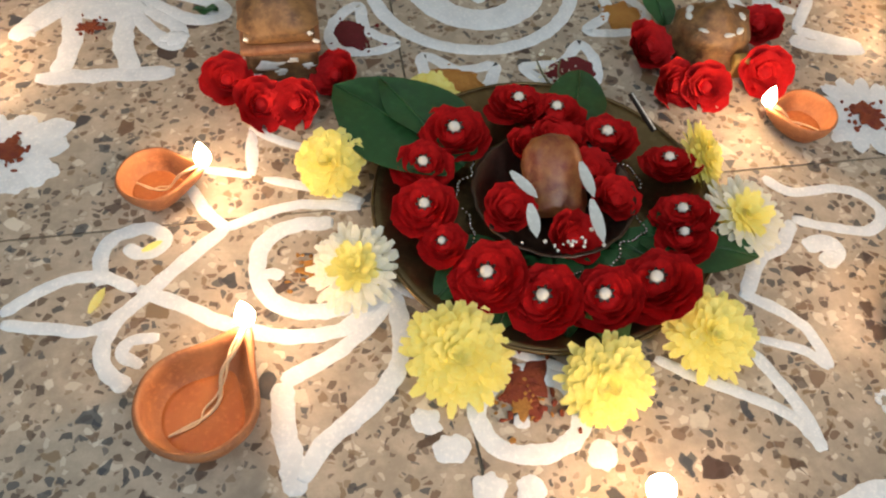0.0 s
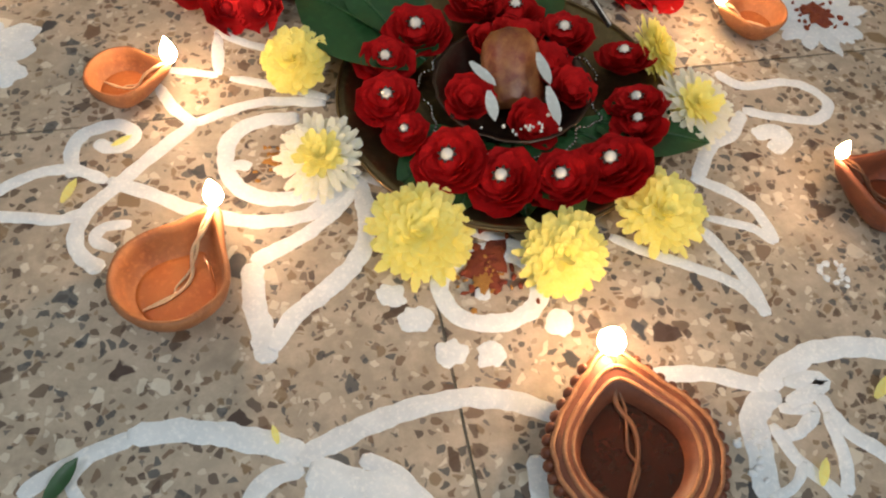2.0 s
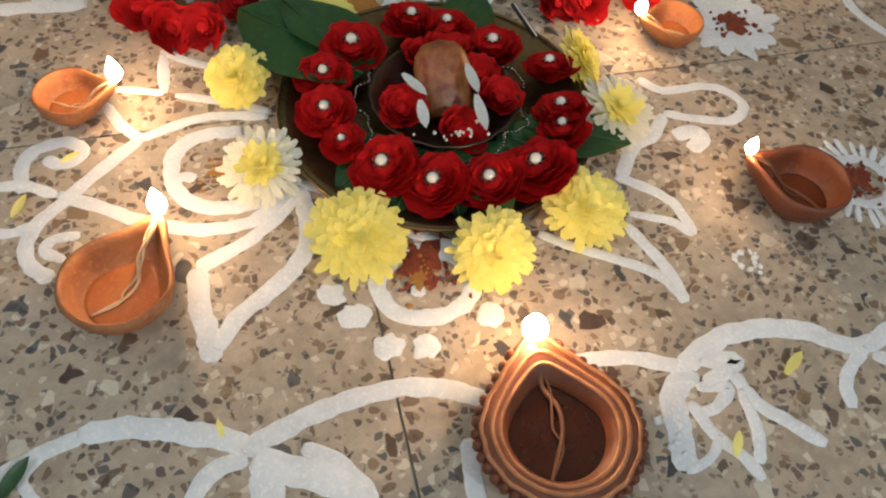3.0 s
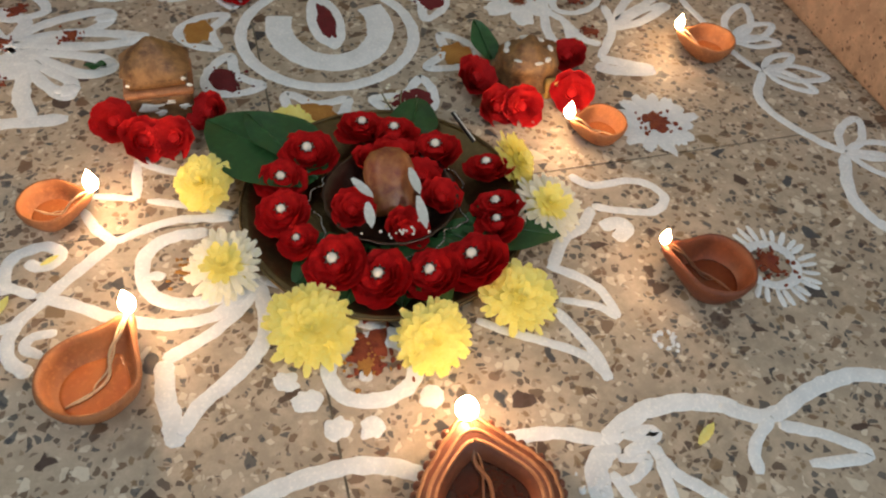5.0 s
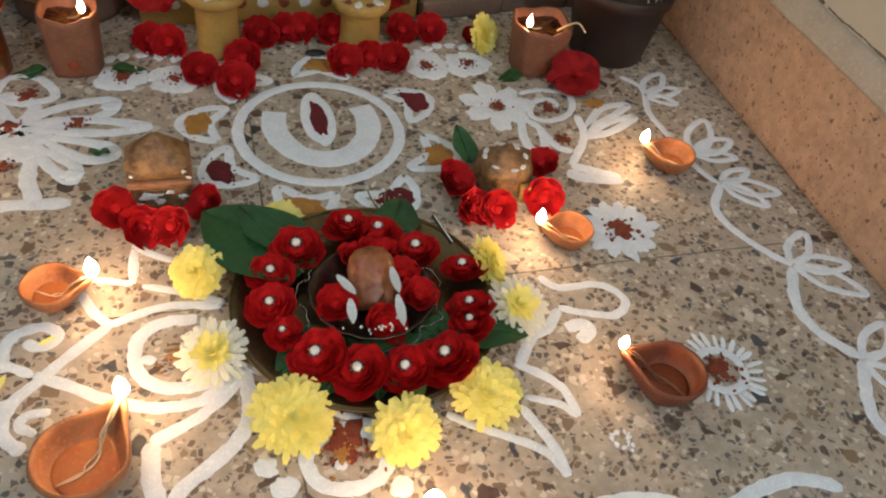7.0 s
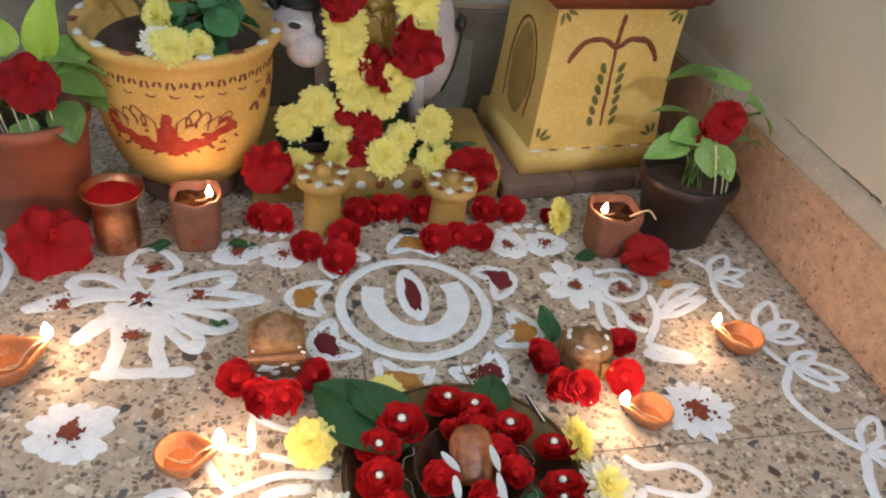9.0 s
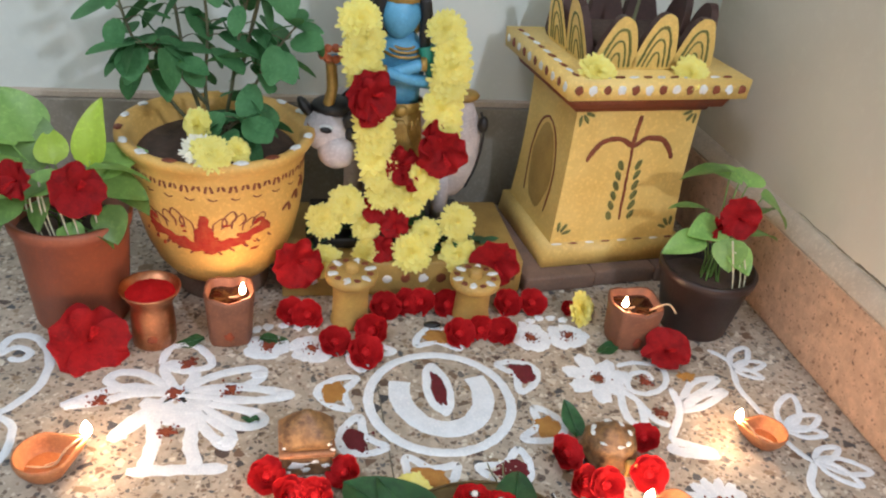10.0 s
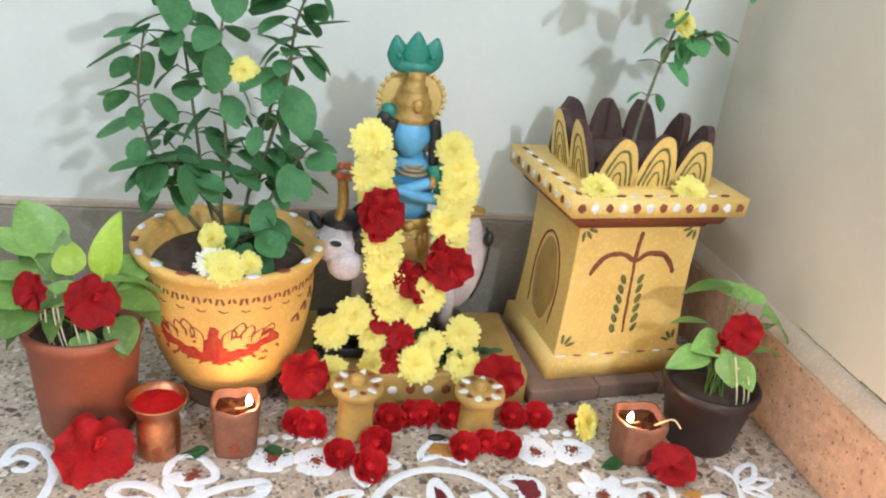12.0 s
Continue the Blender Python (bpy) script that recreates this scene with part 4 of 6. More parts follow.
bush = thing("herb_plant", pose(0, 0, 0), "bushy green herb with oval leaves in the ochre pot", "plant")
herb(bush, [[(0.258, 0.79, 0.155), (0.25, 0.79, 0.21), (0.255, 0.785, 0.28), (0.25, 0.78, 0.37), (0.262, 0.78, 0.45)],
            [(0.255, 0.792, 0.155), (0.215, 0.79, 0.205), (0.19, 0.785, 0.26), (0.178, 0.78, 0.32), (0.185, 0.78, 0.38)],
            [(0.262, 0.79, 0.16), (0.275, 0.785, 0.22), (0.285, 0.78, 0.28), (0.3, 0.775, 0.33), (0.315, 0.77, 0.375)],
            [(0.262, 0.788, 0.16), (0.285, 0.78, 0.2), (0.31, 0.775, 0.25), (0.335, 0.77, 0.285)],
            [(0.255, 0.795, 0.155), (0.235, 0.8, 0.22), (0.225, 0.8, 0.3), (0.215, 0.795, 0.38), (0.2, 0.79, 0.43)],
            [(0.26, 0.782, 0.16), (0.266, 0.765, 0.175), (0.274, 0.757, 0.19), (0.282, 0.752, 0.20)],
            [(0.25, 0.79, 0.2), (0.22, 0.775, 0.245), (0.2, 0.768, 0.265)],
            [(0.285, 0.785, 0.24), (0.31, 0.78, 0.34), (0.318, 0.78, 0.4), (0.335, 0.778, 0.44)]], 17, 0.0365, HERB, 11, 0.42)
place_copies(MUM_B, [(0.272, 0.768, 0.353, 0.55, 60, 15)], "", "small yellow chrysanthemum hung in the herb's leaves")


def heart_blade(bm, m, length, width, bend):
    """A heart-shaped leaf: broad lobes behind the stalk, a drawn-out tip and a sunken midrib."""
    grid = []
    for i in range(11):
        u = i / 10
        w = width * 0.5 * (math.sin(math.pi * u ** 0.62) ** 0.75 if 0 < u < 1 else 0.0) + 0.0003
        row = []
        for c in range(-3, 4):
            v = c / 3
            back = -0.10 * length * abs(v) * (1 - u) ** 3
            wave = 0.03 * length * math.sin(5 * u + 2.2 * v) * abs(v)
            row.append(bm.verts.new(m @ Vector((length * u + back, w * v, bend * length * u * u + 0.22 * w * abs(v) + wave))))
        grid.append(row)
    for a, b in zip(grid, grid[1:]):
        for c in range(6):
            bm.faces.new((a[c], b[c], b[c + 1], a[c + 1]))


def vine_pot(name, x, y, rim, base, height, material, label, leaves, root_count, plant_label, seed):
    pot = thing(name, pose(x, y, 0), label, "pot")
    t = 0.0035
    part("body", lathe([(0, 0), (base, 0), (base + 0.001, 0.002), (rim - 0.003, height - 0.013), (rim, height - 0.012), (rim + 0.0015, height - 0.002), (rim, height), (rim - t, height), (rim - t - 0.002, height - 0.02), (0, height - 0.02)], 56), material, pot)
    part("soil", lathe([(rim - t - 0.0015, height - 0.0195), (rim * 0.6, height - 0.017), (0, height - 0.015)], 32), SOIL, pot)
    plant = thing("pothos_plant", pose(x, y, height - 0.017), plant_label, "plant")
    random.seed(seed)
    for lx, ly, lz, length, width, turn, tilt, young in leaves:
        bm = bmesh.new()
        q = Vector((lx - x, ly - y, lz - height + 0.017))
        heart_blade(bm, pose(*q, 0, 0, turn) @ pose(0, 0, 0, random.uniform(-25, 25), -tilt, 0), length * 0.94, width * 1.16, random.uniform(-0.5, -0.15))
        blade = part("leaf", bm, NEW_LEAF if young else VINE_LEAF, plant, "pale young leaf" if young else "")
        part("stalk", tube(smooth_line([(random.uniform(-0.012, 0.012), random.uniform(-0.012, 0.012), 0), (q.x * 0.4, q.y * 0.4, q.z * 0.55), tuple(q)], 5), 0.0010, 0.0007), VINE_LEAF, plant)
    roots = bmesh.new()
    for k in range(root_count):
        a = random.uniform(3.6, 5.6)
        tube(smooth_line([(0.6 * rim * math.cos(a), 0.6 * rim * math.sin(a), 0.045 + random.uniform(0, 0.02)), (0.75 * rim * math.cos(a + 0.2), 0.75 * rim * math.sin(a), 0.03), (0.7 * rim * math.cos(a + 0.35), 0.8 * rim * math.sin(a), 0.002)], 4), 0.0011, 0.0007, roots, 5)
    part("aerial_roots", roots, PALE_ROOT, plant, "thin whitish aerial roots")
    return plant


vine_pot("clay_planter", 0.126, 0.731, 0.0545, 0.0425, 0.116, POT_CLAY, "plain smooth terracotta planter beside the painted pot",
         [(0.105, 0.735, 0.16, 0.07, 0.042, 130, 55, False), (0.15, 0.73, 0.165, 0.058, 0.03, 85, 80, True), (0.12, 0.73, 0.165, 0.035, 0.026, 110, 50, True), (0.09, 0.72, 0.165, 0.055, 0.036, 175, 15, False),
          (0.095, 0.70, 0.14, 0.055, 0.038, 200, -5, False), (0.155, 0.715, 0.165, 0.05, 0.03, 5, 5, False), (0.13, 0.705, 0.155, 0.045, 0.03, 185, 5, False), (0.165, 0.705, 0.13, 0.036, 0.028, -70, -45, False),
          (0.088, 0.70, 0.132, 0.034, 0.028, 215, -40, False), (0.16, 0.72, 0.15, 0.045, 0.032, -10, -10, False), (0.13, 0.70, 0.115, 0.028, 0.02, -60, -20, False), (0.15, 0.698, 0.11, 0.026, 0.02, -20, -10, False), (0.085, 0.735, 0.18, 0.05, 0.035, 150, 30, False), (0.15, 0.735, 0.155, 0.055, 0.036, 20, 20, False), (0.12, 0.72, 0.155, 0.04, 0.03, 240, 5, False), (0.14, 0.72, 0.148, 0.036, 0.027, 300, -8, False), (0.09, 0.71, 0.15, 0.05, 0.038, 190, 20, False), (0.112, 0.71, 0.136, 0.03, 0.024, 250, -25, False), (0.17, 0.73, 0.14, 0.042, 0.03, -30, -20, False), (0.10, 0.75, 0.18, 0.06, 0.04, 140, 45, False)],
         7, "light green pothos with heart-shaped leaves in a clay pot", 31)
vine_pot("plastic_planter", 0.767, 0.676, 0.0505, 0.036, 0.077, PLASTIC, "dark brown plastic planter by the side wall",
         [(0.775, 0.70, 0.175, 0.05, 0.03, 165, 8, False), (0.80, 0.70, 0.16, 0.035, 0.03, 60, 20, False), (0.815, 0.69, 0.15, 0.045, 0.034, -20, -20, False), (0.79, 0.675, 0.115, 0.05, 0.032, 5, 8, False),
          (0.768, 0.655, 0.118, 0.034, 0.03, -100, -55, False), (0.745, 0.67, 0.112, 0.044, 0.026, 190, -2, False), (0.76, 0.70, 0.13, 0.04, 0.026, 160, 10, False), (0.77, 0.68, 0.12, 0.045, 0.032, 200, 10, False), (0.80, 0.685, 0.13, 0.05, 0.036, 30, 10, False), (0.785, 0.695, 0.165, 0.045, 0.034, 130, 25, False), (0.775, 0.655, 0.108, 0.032, 0.026, -60, -30, False)],
         3, "light green pothos in a dark plastic pot", 37)
place_copies(HIBISCUS, [(0.146, 0.688, 0.158, 0.85, 65, 15), (0.098, 0.695, 0.163, 0.65, 70, -30), (0.785, 0.678, 0.132, 0.8, 65, -10), (0.762, 0.676, 0.122, 0.6, 75, 30)], "hibiscus flowers in the pothos", "red hibiscus flower tucked among pothos leaves")

lota = thing("copper_pot", pose(0.199, 0.678, 0), "small copper pot filled with red powder", "pot")
part("body", lathe([(0, 0), (0.0185, 0), (0.02, 0.002), (0.0205, 0.02), (0.0195, 0.038), (0.0185, 0.043), (0.021, 0.05), (0.0275, 0.0605), (0.028, 0.062), (0.0265, 0.062), (0.0195, 0.051), (0.017, 0.043), (0, 0.043)], 48), COPPER, lota)
part("powder", lathe([(0.0235, 0.0555), (0.019, 0.0565), (0.012, 0.059), (0.004, 0.062), (0, 0.0625)], 26, warp=lambda p, a: p + Vector((0, 0, 0.0012 * noise.noise(p * 300)))), RED, lota, "heap of red powder")
bm = patch(bmesh.new(), 0.001, 0.014, 0.0045, 0.0042, lambda u, v, h: Vector((u, -0.0203 - h, v)), 0.0006, 0.3)
part("red_dab", bm, KUMKUM, lota)


def clay_candle(x, y, half, height, fx, fy, label, seed):
    top = thing("clay_candle_holder", pose(x, y, 0), label, "candle holder", "clay candle holders")

    def square(p, a):
        k = 1 / max(abs(math.cos(a)), abs(math.sin(a))) ** 0.4
        return Vector((p.x * k, p.y * k, p.z + (0.002 * noise.noise((math.cos(a) * 3, math.sin(a) * 3, seed)) + 0.003 * abs(math.sin(2 * a)) if p.z > height * 0.8 else 0)))
    part("holder", lathe([(0, 0), (half * 0.84, 0), (half * 0.86, 0.003), (half * 0.9, height * 0.5), (half * 0.98, height * 0.92), (half * 0.96, height), (half * 0.86, height * 0.99), (half * 0.8, height * 0.8), (0, height * 0.78)], 64, warp=square), HOLDER_CLAY, top)
    part("wax", lathe([(half * 0.8, height * 0.83), (half * 0.5, height * 0.86), (0, height * 0.86)], 40, warp=square), OIL, top, "melted oil in the holder")
    bm = patch(bmesh.new(), 0, height * 0.25, half * 0.2, half * 0.22, lambda u, v, h: Vector((u, -half * 0.9 - h, v)), 0.0006, 0.3)
    part("red_dab", bm, KUMKUM, top)
    part("wick", tube(smooth_line([(0, 0, height * 0.86), (fx * 0.6, fy * 0.6, height * 0.95), (fx, fy, height * 1.08)], 4), 0.0009, 0.001), COTTON, top)
    fl = flame(0.0028, 0.0125, top)
    fl.location = (fx, fy, height * 1.06)
    return top


clay_candle(0.270, 0.682, 0.0245, 0.052, 0.013, -0.010, "square clay candle holder burning with a wavy rim", 3)
holder = clay_candle(0.681, 0.654, 0.0275, 0.046, -0.018, -0.012, "squat clay lamp burning beside the dark planter", 8)
part("loose_wick", tube(smooth_line([(0.010, -0.014, 0.045), (0.018, -0.018, 0.053), (0.028, -0.018, 0.054), (0.035, -0.022, 0.046)], 4), 0.0009, 0.0009), COTTON, holder, "white thread hanging over the edge")
for x, y, turn in ((0.245, 0.675, 200), (0.298, 0.672, -10), (0.664, 0.640, 205)):
    broad_leaf(x, y, 0.002, 0.03, 0.02, turn, "dull green leaf under the clay candle holder", 0)


def stool(x, y, top_z, label):
    top = thing("clay_stool", pose(x, y, 0), label, "stool", "small painted clay stools")
    part("column", lathe([(0, 0), (0.0195, 0), (0.02, 0.003), (0.0185, 0.008), (0.018, top_z - 0.016), (0.0215, top_z - 0.012), (0, top_z - 0.012)], 40), DULL_PAINT, top)
    part("seat", lathe([(0, top_z - 0.0125), (0.022, top_z - 0.0125), (0.0262, top_z - 0.008), (0.0268, top_z - 0.003), (0.0255, top_z), (0, top_z)], 48), DULL_PAINT, top)
    for k in range(12):
        a = 2 * math.pi * k / 12 + 0.2
        spot(top, BROWN_PAINT if k % 2 else WHITE_PAINT, 0.0195 * math.cos(a), 0.0195 * math.sin(a), 0.0036, 0.006 if k % 2 == 0 else 0.0035, lambda u, v, h: Vector((u, v, top_z + h)), 0.0008, 0.3, a + 1.57, 12)
    part("knob", lathe([(0.007, top_z), (0.007, top_z + 0.006), (0.0055, top_z + 0.009), (0, top_z + 0.0095)], 20), DULL_PAINT, top)


stool(0.389, 0.700, 0.061, "small round ochre clay stool with white dabs")
stool(0.519, 0.702, 0.050, "lower round ochre clay stool with white dabs")

# ---- lamp houses near the plate ----
house = thing("clay_lamp_house", pose(0.336, 0.505, 0), "small brown clay shrine house with a stepped roof", "ornament")
part("base", box(-0.0205, 0.0205, -0.016, 0.016, 0, 0.021, 0.003), WOOD, house)
part("eave", box(-0.0225, 0.0225, -0.018, 0.018, 0.0212, 0.0265, 0.0022), RIM_CLAY, house, "paler worn clay ledge")
part("tier", box(-0.0195, 0.0195, -0.0155, 0.0155, 0.0267, 0.035, 0.003), WOOD, house)
bm = lathe([(0.0255, 0.0352), (0.025, 0.038), (0.0175, 0.0445), (0.0095, 0.0505), (0.0042, 0.0555), (0, 0.0575)], 12, m=Matrix.Diagonal((0.86, 0.68, 1, 1)), warp=lambda p, a: p + Vector((p.x, p.y, 0)) * 0.22 * abs(math.sin(2 * a)))
part("roof", bm, WOOD, house)
random.seed(19)
for u, v, ru, rv in ((-0.008, 0.013, 0.008, 0.0035), (0.015, 0.011, 0.0035, 0.002), (-0.001, 0.008, 0.004, 0.0022), (-0.016, 0.006, 0.003, 0.002), (0.006, 0.016, 0.003, 0.0015)):
    part("white_dab", patch(bmesh.new(), u, v, ru, rv, lambda a, b, h: Vector((a, -0.0161 - h, b)), 0.0006, 0.55, 0, 16), WHITE_PAINT, house, "worn whitewash")
for u, v in ((0.02, 0.028), (-0.018, 0.032), (0.017, 0.0335)):
    part("white_dab", patch(bmesh.new(), u, v, 0.0018, 0.0014, lambda a, b, h: Vector((a, -0.0157 - h, b)), 0.0006, 0.5, 0, 10), WHITE_PAINT, house)
mound = thing("clay_mound", pose(0.596, 0.490, 0), "low brown clay ornament with white dabs among roses", "ornament")
part("base", lathe([(0, 0), (0.024, 0), (0.025, 0.006), (0.0215, 0.013), (0.0225, 0.017), (0.020, 0.023), (0.011, 0.026), (0.009, 0.031), (0.004, 0.034), (0, 0.0345)], 36, warp=lambda p, a: p + Vector((p.x, p.y, p.z * 0.4)) * 0.22 * noise.noise(p * 110)), WOOD, mound)
random.seed(9)
for k in range(8):
    a = 2 * math.pi * k / 8 + random.uniform(-0.2, 0.2)
    part("white_dab", ball((0.0165 * math.cos(a), 0.0165 * math.sin(a), 0.0245), (0.0042, 0.0024, 0.0012), None, 8, 5, pose(0, 0, 0, 0, 0, math.degrees(a) + 90)), WHITE_PAINT, mound)
part("block", box(0.006, 0.016, -0.028, -0.021, 0, 0.015, 0.002), DULL_PAINT, mound, "yellow clay block at the front")
broad_leaf(0.575, 0.508, 0.006, 0.036, 0.024, 100, "dark green leaf standing behind the mound", 30)
broad_leaf(0.298, 0.556, 0.002, 0.016, 0.010, 170, "small dark leaf on the chalk", 3)


# ---- shrine step and figure ----
step_block = thing("shrine_step", pose(0, 0, 0), "low ochre painted step with red and white dots", "plinth")
part("block", box(0.321, 0.585, 0.744, 0.885, 0, 0.041, 0.0025), DULL_PAINT, step_block)
random.seed(14)
front = lambda u, v, h: Vector((u, 0.744 - h, v))
for k in range(13):
    spot(step_block, WHITE_PAINT if k % 2 else BROWN_PAINT, 0.333 + 0.02 * k, 0.021, 0.0055, 0.0058, front, 0.0007, 0.18, 0, 14)


def figure():
    """The painted clay figure before a cow, one smooth mesh in several paints."""
    whole = bmesh.new()
    paints = [BLUE, GOLD, TEAL, COW, BLACK, YELLOW_PAINT, ORANGE, WHITE_PAINT]

    def add(bm, index):
        for f in bm.faces:
            f.material_index, f.smooth = index, True
        me = bpy.data.meshes.new("tmp")
        bm.to_mesh(me), bm.free()
        whole.from_mesh(me)

    x, y = 0.441, 0.806
    add(box(0.355, 0.53, 0.775, 0.87, 0.0, 0.014, 0.003), 4)
    # cow
    add(ball((0.462, 0.842, 0.115), (0.057, 0.026, 0.05)), 3)
    add(ball((0.39, 0.828, 0.15), (0.03, 0.024, 0.034)), 3)
    add(ball((0.3665, 0.7845, 0.152), (0.0088, 0.003, 0.0056), turn=pose(0, 0, 0, 0, 12, 0)), 7)
    add(ball((0.371, 0.802, 0.145), (0.0275, 0.021, 0.028), turn=pose(0, 0, 0, -25, 0, 0)), 3)
    add(ball((0.378, 0.788, 0.124), (0.0205, 0.0165, 0.021)), 3)
    add(ball((0.3655, 0.7815, 0.152), (0.0062, 0.003, 0.0036), turn=pose(0, 0, 0, 0, 12, 0)), 4)
    add(ball((0.391, 0.785, 0.146), (0.006, 0.006, 0.009)), 4)
    add(ball((0.346, 0.808, 0.168), (0.006, 0.008, 0.014), turn=pose(0, 0, 0, 0, -30, 0)), 4)
    add(ball((0.376, 0.808, 0.170), (0.025, 0.020, 0.012)), 4)
    add(ball((0.392, 0.792, 0.158), (0.010, 0.010, 0.014)), 4)
    add(tube([(0.386, 0.818, 0.175), (0.394, 0.812, 0.19), (0.392, 0.81, 0.2)], 0.005, 0.002), 4)
    add(ball((0.511, 0.838, 0.108), (0.032, 0.022, 0.072)), 3)
    add(tube(smooth_line([(0.539, 0.832, 0.155), (0.5445, 0.832, 0.125), (0.540, 0.830, 0.085), (0.529, 0.828, 0.055)], 5), 0.0016, 0.0014), 4)
    add(ball((0.516, 0.83, 0.178), (0.018, 0.014, 0.008)), 1)
    add(ball((0.541, 0.826, 0.142), (0.006, 0.006, 0.011)), 4)
    for lx, ly in ((0.40, 0.828), (0.418, 0.85), (0.5, 0.828), (0.507, 0.85)):
        add(tube([(lx, ly, 0.01), (lx, ly, 0.05), (lx, ly, 0.1)], 0.009, 0.012), 3)
    # robe, waist, chest
    add(lathe([(0, 0.012), (0.026, 0.012), (0.031, 0.03), (0.029, 0.07), (0.03, 0.11), (0.027, 0.145), (0.0235, 0.178), (0, 0.179)], 28, m=pose(x, y, 0) @ Matrix.Diagonal((1, 0.72, 1, 1)),
              warp=lambda p, a: p * 1.0 + Vector((p.x, p.y, 0)) * 0.07 * math.sin(13 * a)), 1)
    add(lathe([(0.0255, 0.170), (0.028, 0.173), (0.028, 0.180), (0.0255, 0.183)], 28, m=pose(x, y, 0) @ Matrix.Diagonal((1, 0.75, 1, 1))), 1)
    for k in range(7):
        ball_x = x + 0.006 * (k - 3)
        add(ball((ball_x, y - 0.0235, 0.163 - 0.004 * (3 - abs(k - 3))), (0.0022, 0.002, 0.006)), 1)
    add(ball((x, y - 0.022, 0.176), (0.007, 0.004, 0.007)), 1)
    for k in range(11):
        a = radians(-80 + 16 * k)
        add(tube(smooth_line([(x + 0.002 * math.sin(a), y - 0.023, 0.165), (x + 0.012 * math.sin(a), y - 0.0255, 0.135), (x + 0.020 * math.sin(a), y - 0.0235, 0.10 - 0.02 * math.cos(a))], 4), 0.0016, 0.0024), 1)
    add(lathe([(0, 0.172), (0.021, 0.176), (0.0215, 0.195), (0.0255, 0.218), (0.033, 0.237), (0.030, 0.247), (0.016, 0.255), (0.0105, 0.262), (0, 0.268)], 28, m=pose(x, y, 0) @ Matrix.Diagonal((1, 0.55, 1, 1))), 0)
    # arms folded to the flute
    for s, elbow, wrist in ((-1, (-0.036, -0.016, 0.214), (0.016, -0.029, 0.234)), (1, (0.036, -0.016, 0.209), (-0.02, -0.031, 0.225))):
        sh = Vector((x + s * 0.033, y, 0.243))
        el, wr = Vector((x + elbow[0], y + elbow[1], elbow[2])), Vector((x + wrist[0], y + wrist[1], wrist[2]))
        add(tube(smooth_line([sh, sh.lerp(el, 0.6) + Vector((s * 0.003, 0, 0)), el, el.lerp(wr, 0.5) - Vector((0, 0.002, 0.002)), wr], 5), 0.0082, 0.0062, segs=12), 0)
        add(ball(sh, (0.0095, 0.009, 0.0095)), 0)
        add(tube([wr + Vector((-0.004 * s, 0, 0)), wr + Vector((0.001 * s, 0, 0))], 0.0075, 0.0075, segs=12), 1)
    add(ball((x - 0.026, y - 0.024, 0.224), (0.006, 0.005, 0.009)), 1)
    add(ball((x - 0.032, y - 0.004, 0.296), (0.009, 0.008, 0.012)), 4)
    for r, z in ((0.0135, 0.2545), (0.0175, 0.2515), (0.0215, 0.2475)):
        add(tube([(x + r * math.cos(a), y - 0.004 + r * 0.98 * math.sin(a), z - 0.006 * (1 - math.sin(a)) * 0.7) for a in (2 * math.pi * k / 24 for k in range(25))], 0.0017, 0.0017), 1)
    add(tube(smooth_line([(x + 0.02, y - 0.019, 0.250), (x + 0.024, y - 0.022, 0.236), (x + 0.031, y - 0.018, 0.215)], 5), 0.0085, 0.007), 2)
    # head, hair, crown, halo and crest
    face = ball((0, 0, 0), (0.0212, 0.0190, 0.0262), u=20, v=14)
    for v in face.verts:
        v.co.x *= 1 + 9.0 * min(0.0, v.co.z)
    face.transform(pose(x - 0.005, y - 0.005, 0.280))
    add(face, 0)
    add(ball((x - 0.005, y - 0.0205, 0.2775), (0.0022, 0.003, 0.005)), 0)
    add(ball((x - 0.004, y + 0.006, 0.276), (0.025, 0.015, 0.025)), 4)
    for s in (-1, 1):
        add(tube(smooth_line([(x - 0.004 + s * 0.021, y - 0.012, 0.300), (x - 0.004 + s * 0.0245, y - 0.012, 0.28), (x - 0.004 + s * 0.023, y - 0.014, 0.262), (x - 0.004 + s * 0.026, y - 0.015, 0.242)], 5), 0.0062, 0.0058, segs=10), 4)
        add(ball((x - 0.005 + s * 0.0175, y - 0.005, 0.266), (0.003, 0.003, 0.006)), 1)
    add(lathe([(0.0205, 0.296), (0.0215, 0.299), (0.0213, 0.303), (0.0192, 0.305), (0.0182, 0.316), (0.0184, 0.319), (0.0160, 0.321), (0.0135, 0.331), (0.0137, 0.334), (0.0105, 0.336), (0.0092, 0.344), (0.0105, 0.352), (0, 0.353)], 26, m=pose(x - 0.004, y, 0),
              warp=lambda p, a: Vector((p.x * (1 + 0.04 * math.sin(9 * a)), p.y * (1 + 0.04 * math.sin(9 * a)), p.z))), 1)
    add(ball((x - 0.002, y - 0.0205, 0.318), (0.006, 0.004, 0.008)), 1)
    add(ball((x - 0.004, y + 0.016, 0.316), (0.033, 0.005, 0.033), u=24, v=12), 5)
    for k in range(28):
        a = 2 * math.pi * k / 28
        add(ball((x - 0.004 + 0.034 * math.cos(a), y + 0.015, 0.316 + 0.034 * math.sin(a)), 0.0032, u=6, v=5), 5)
    add(ball((x - 0.006, y, 0.356), (0.021, 0.007, 0.009)), 2)
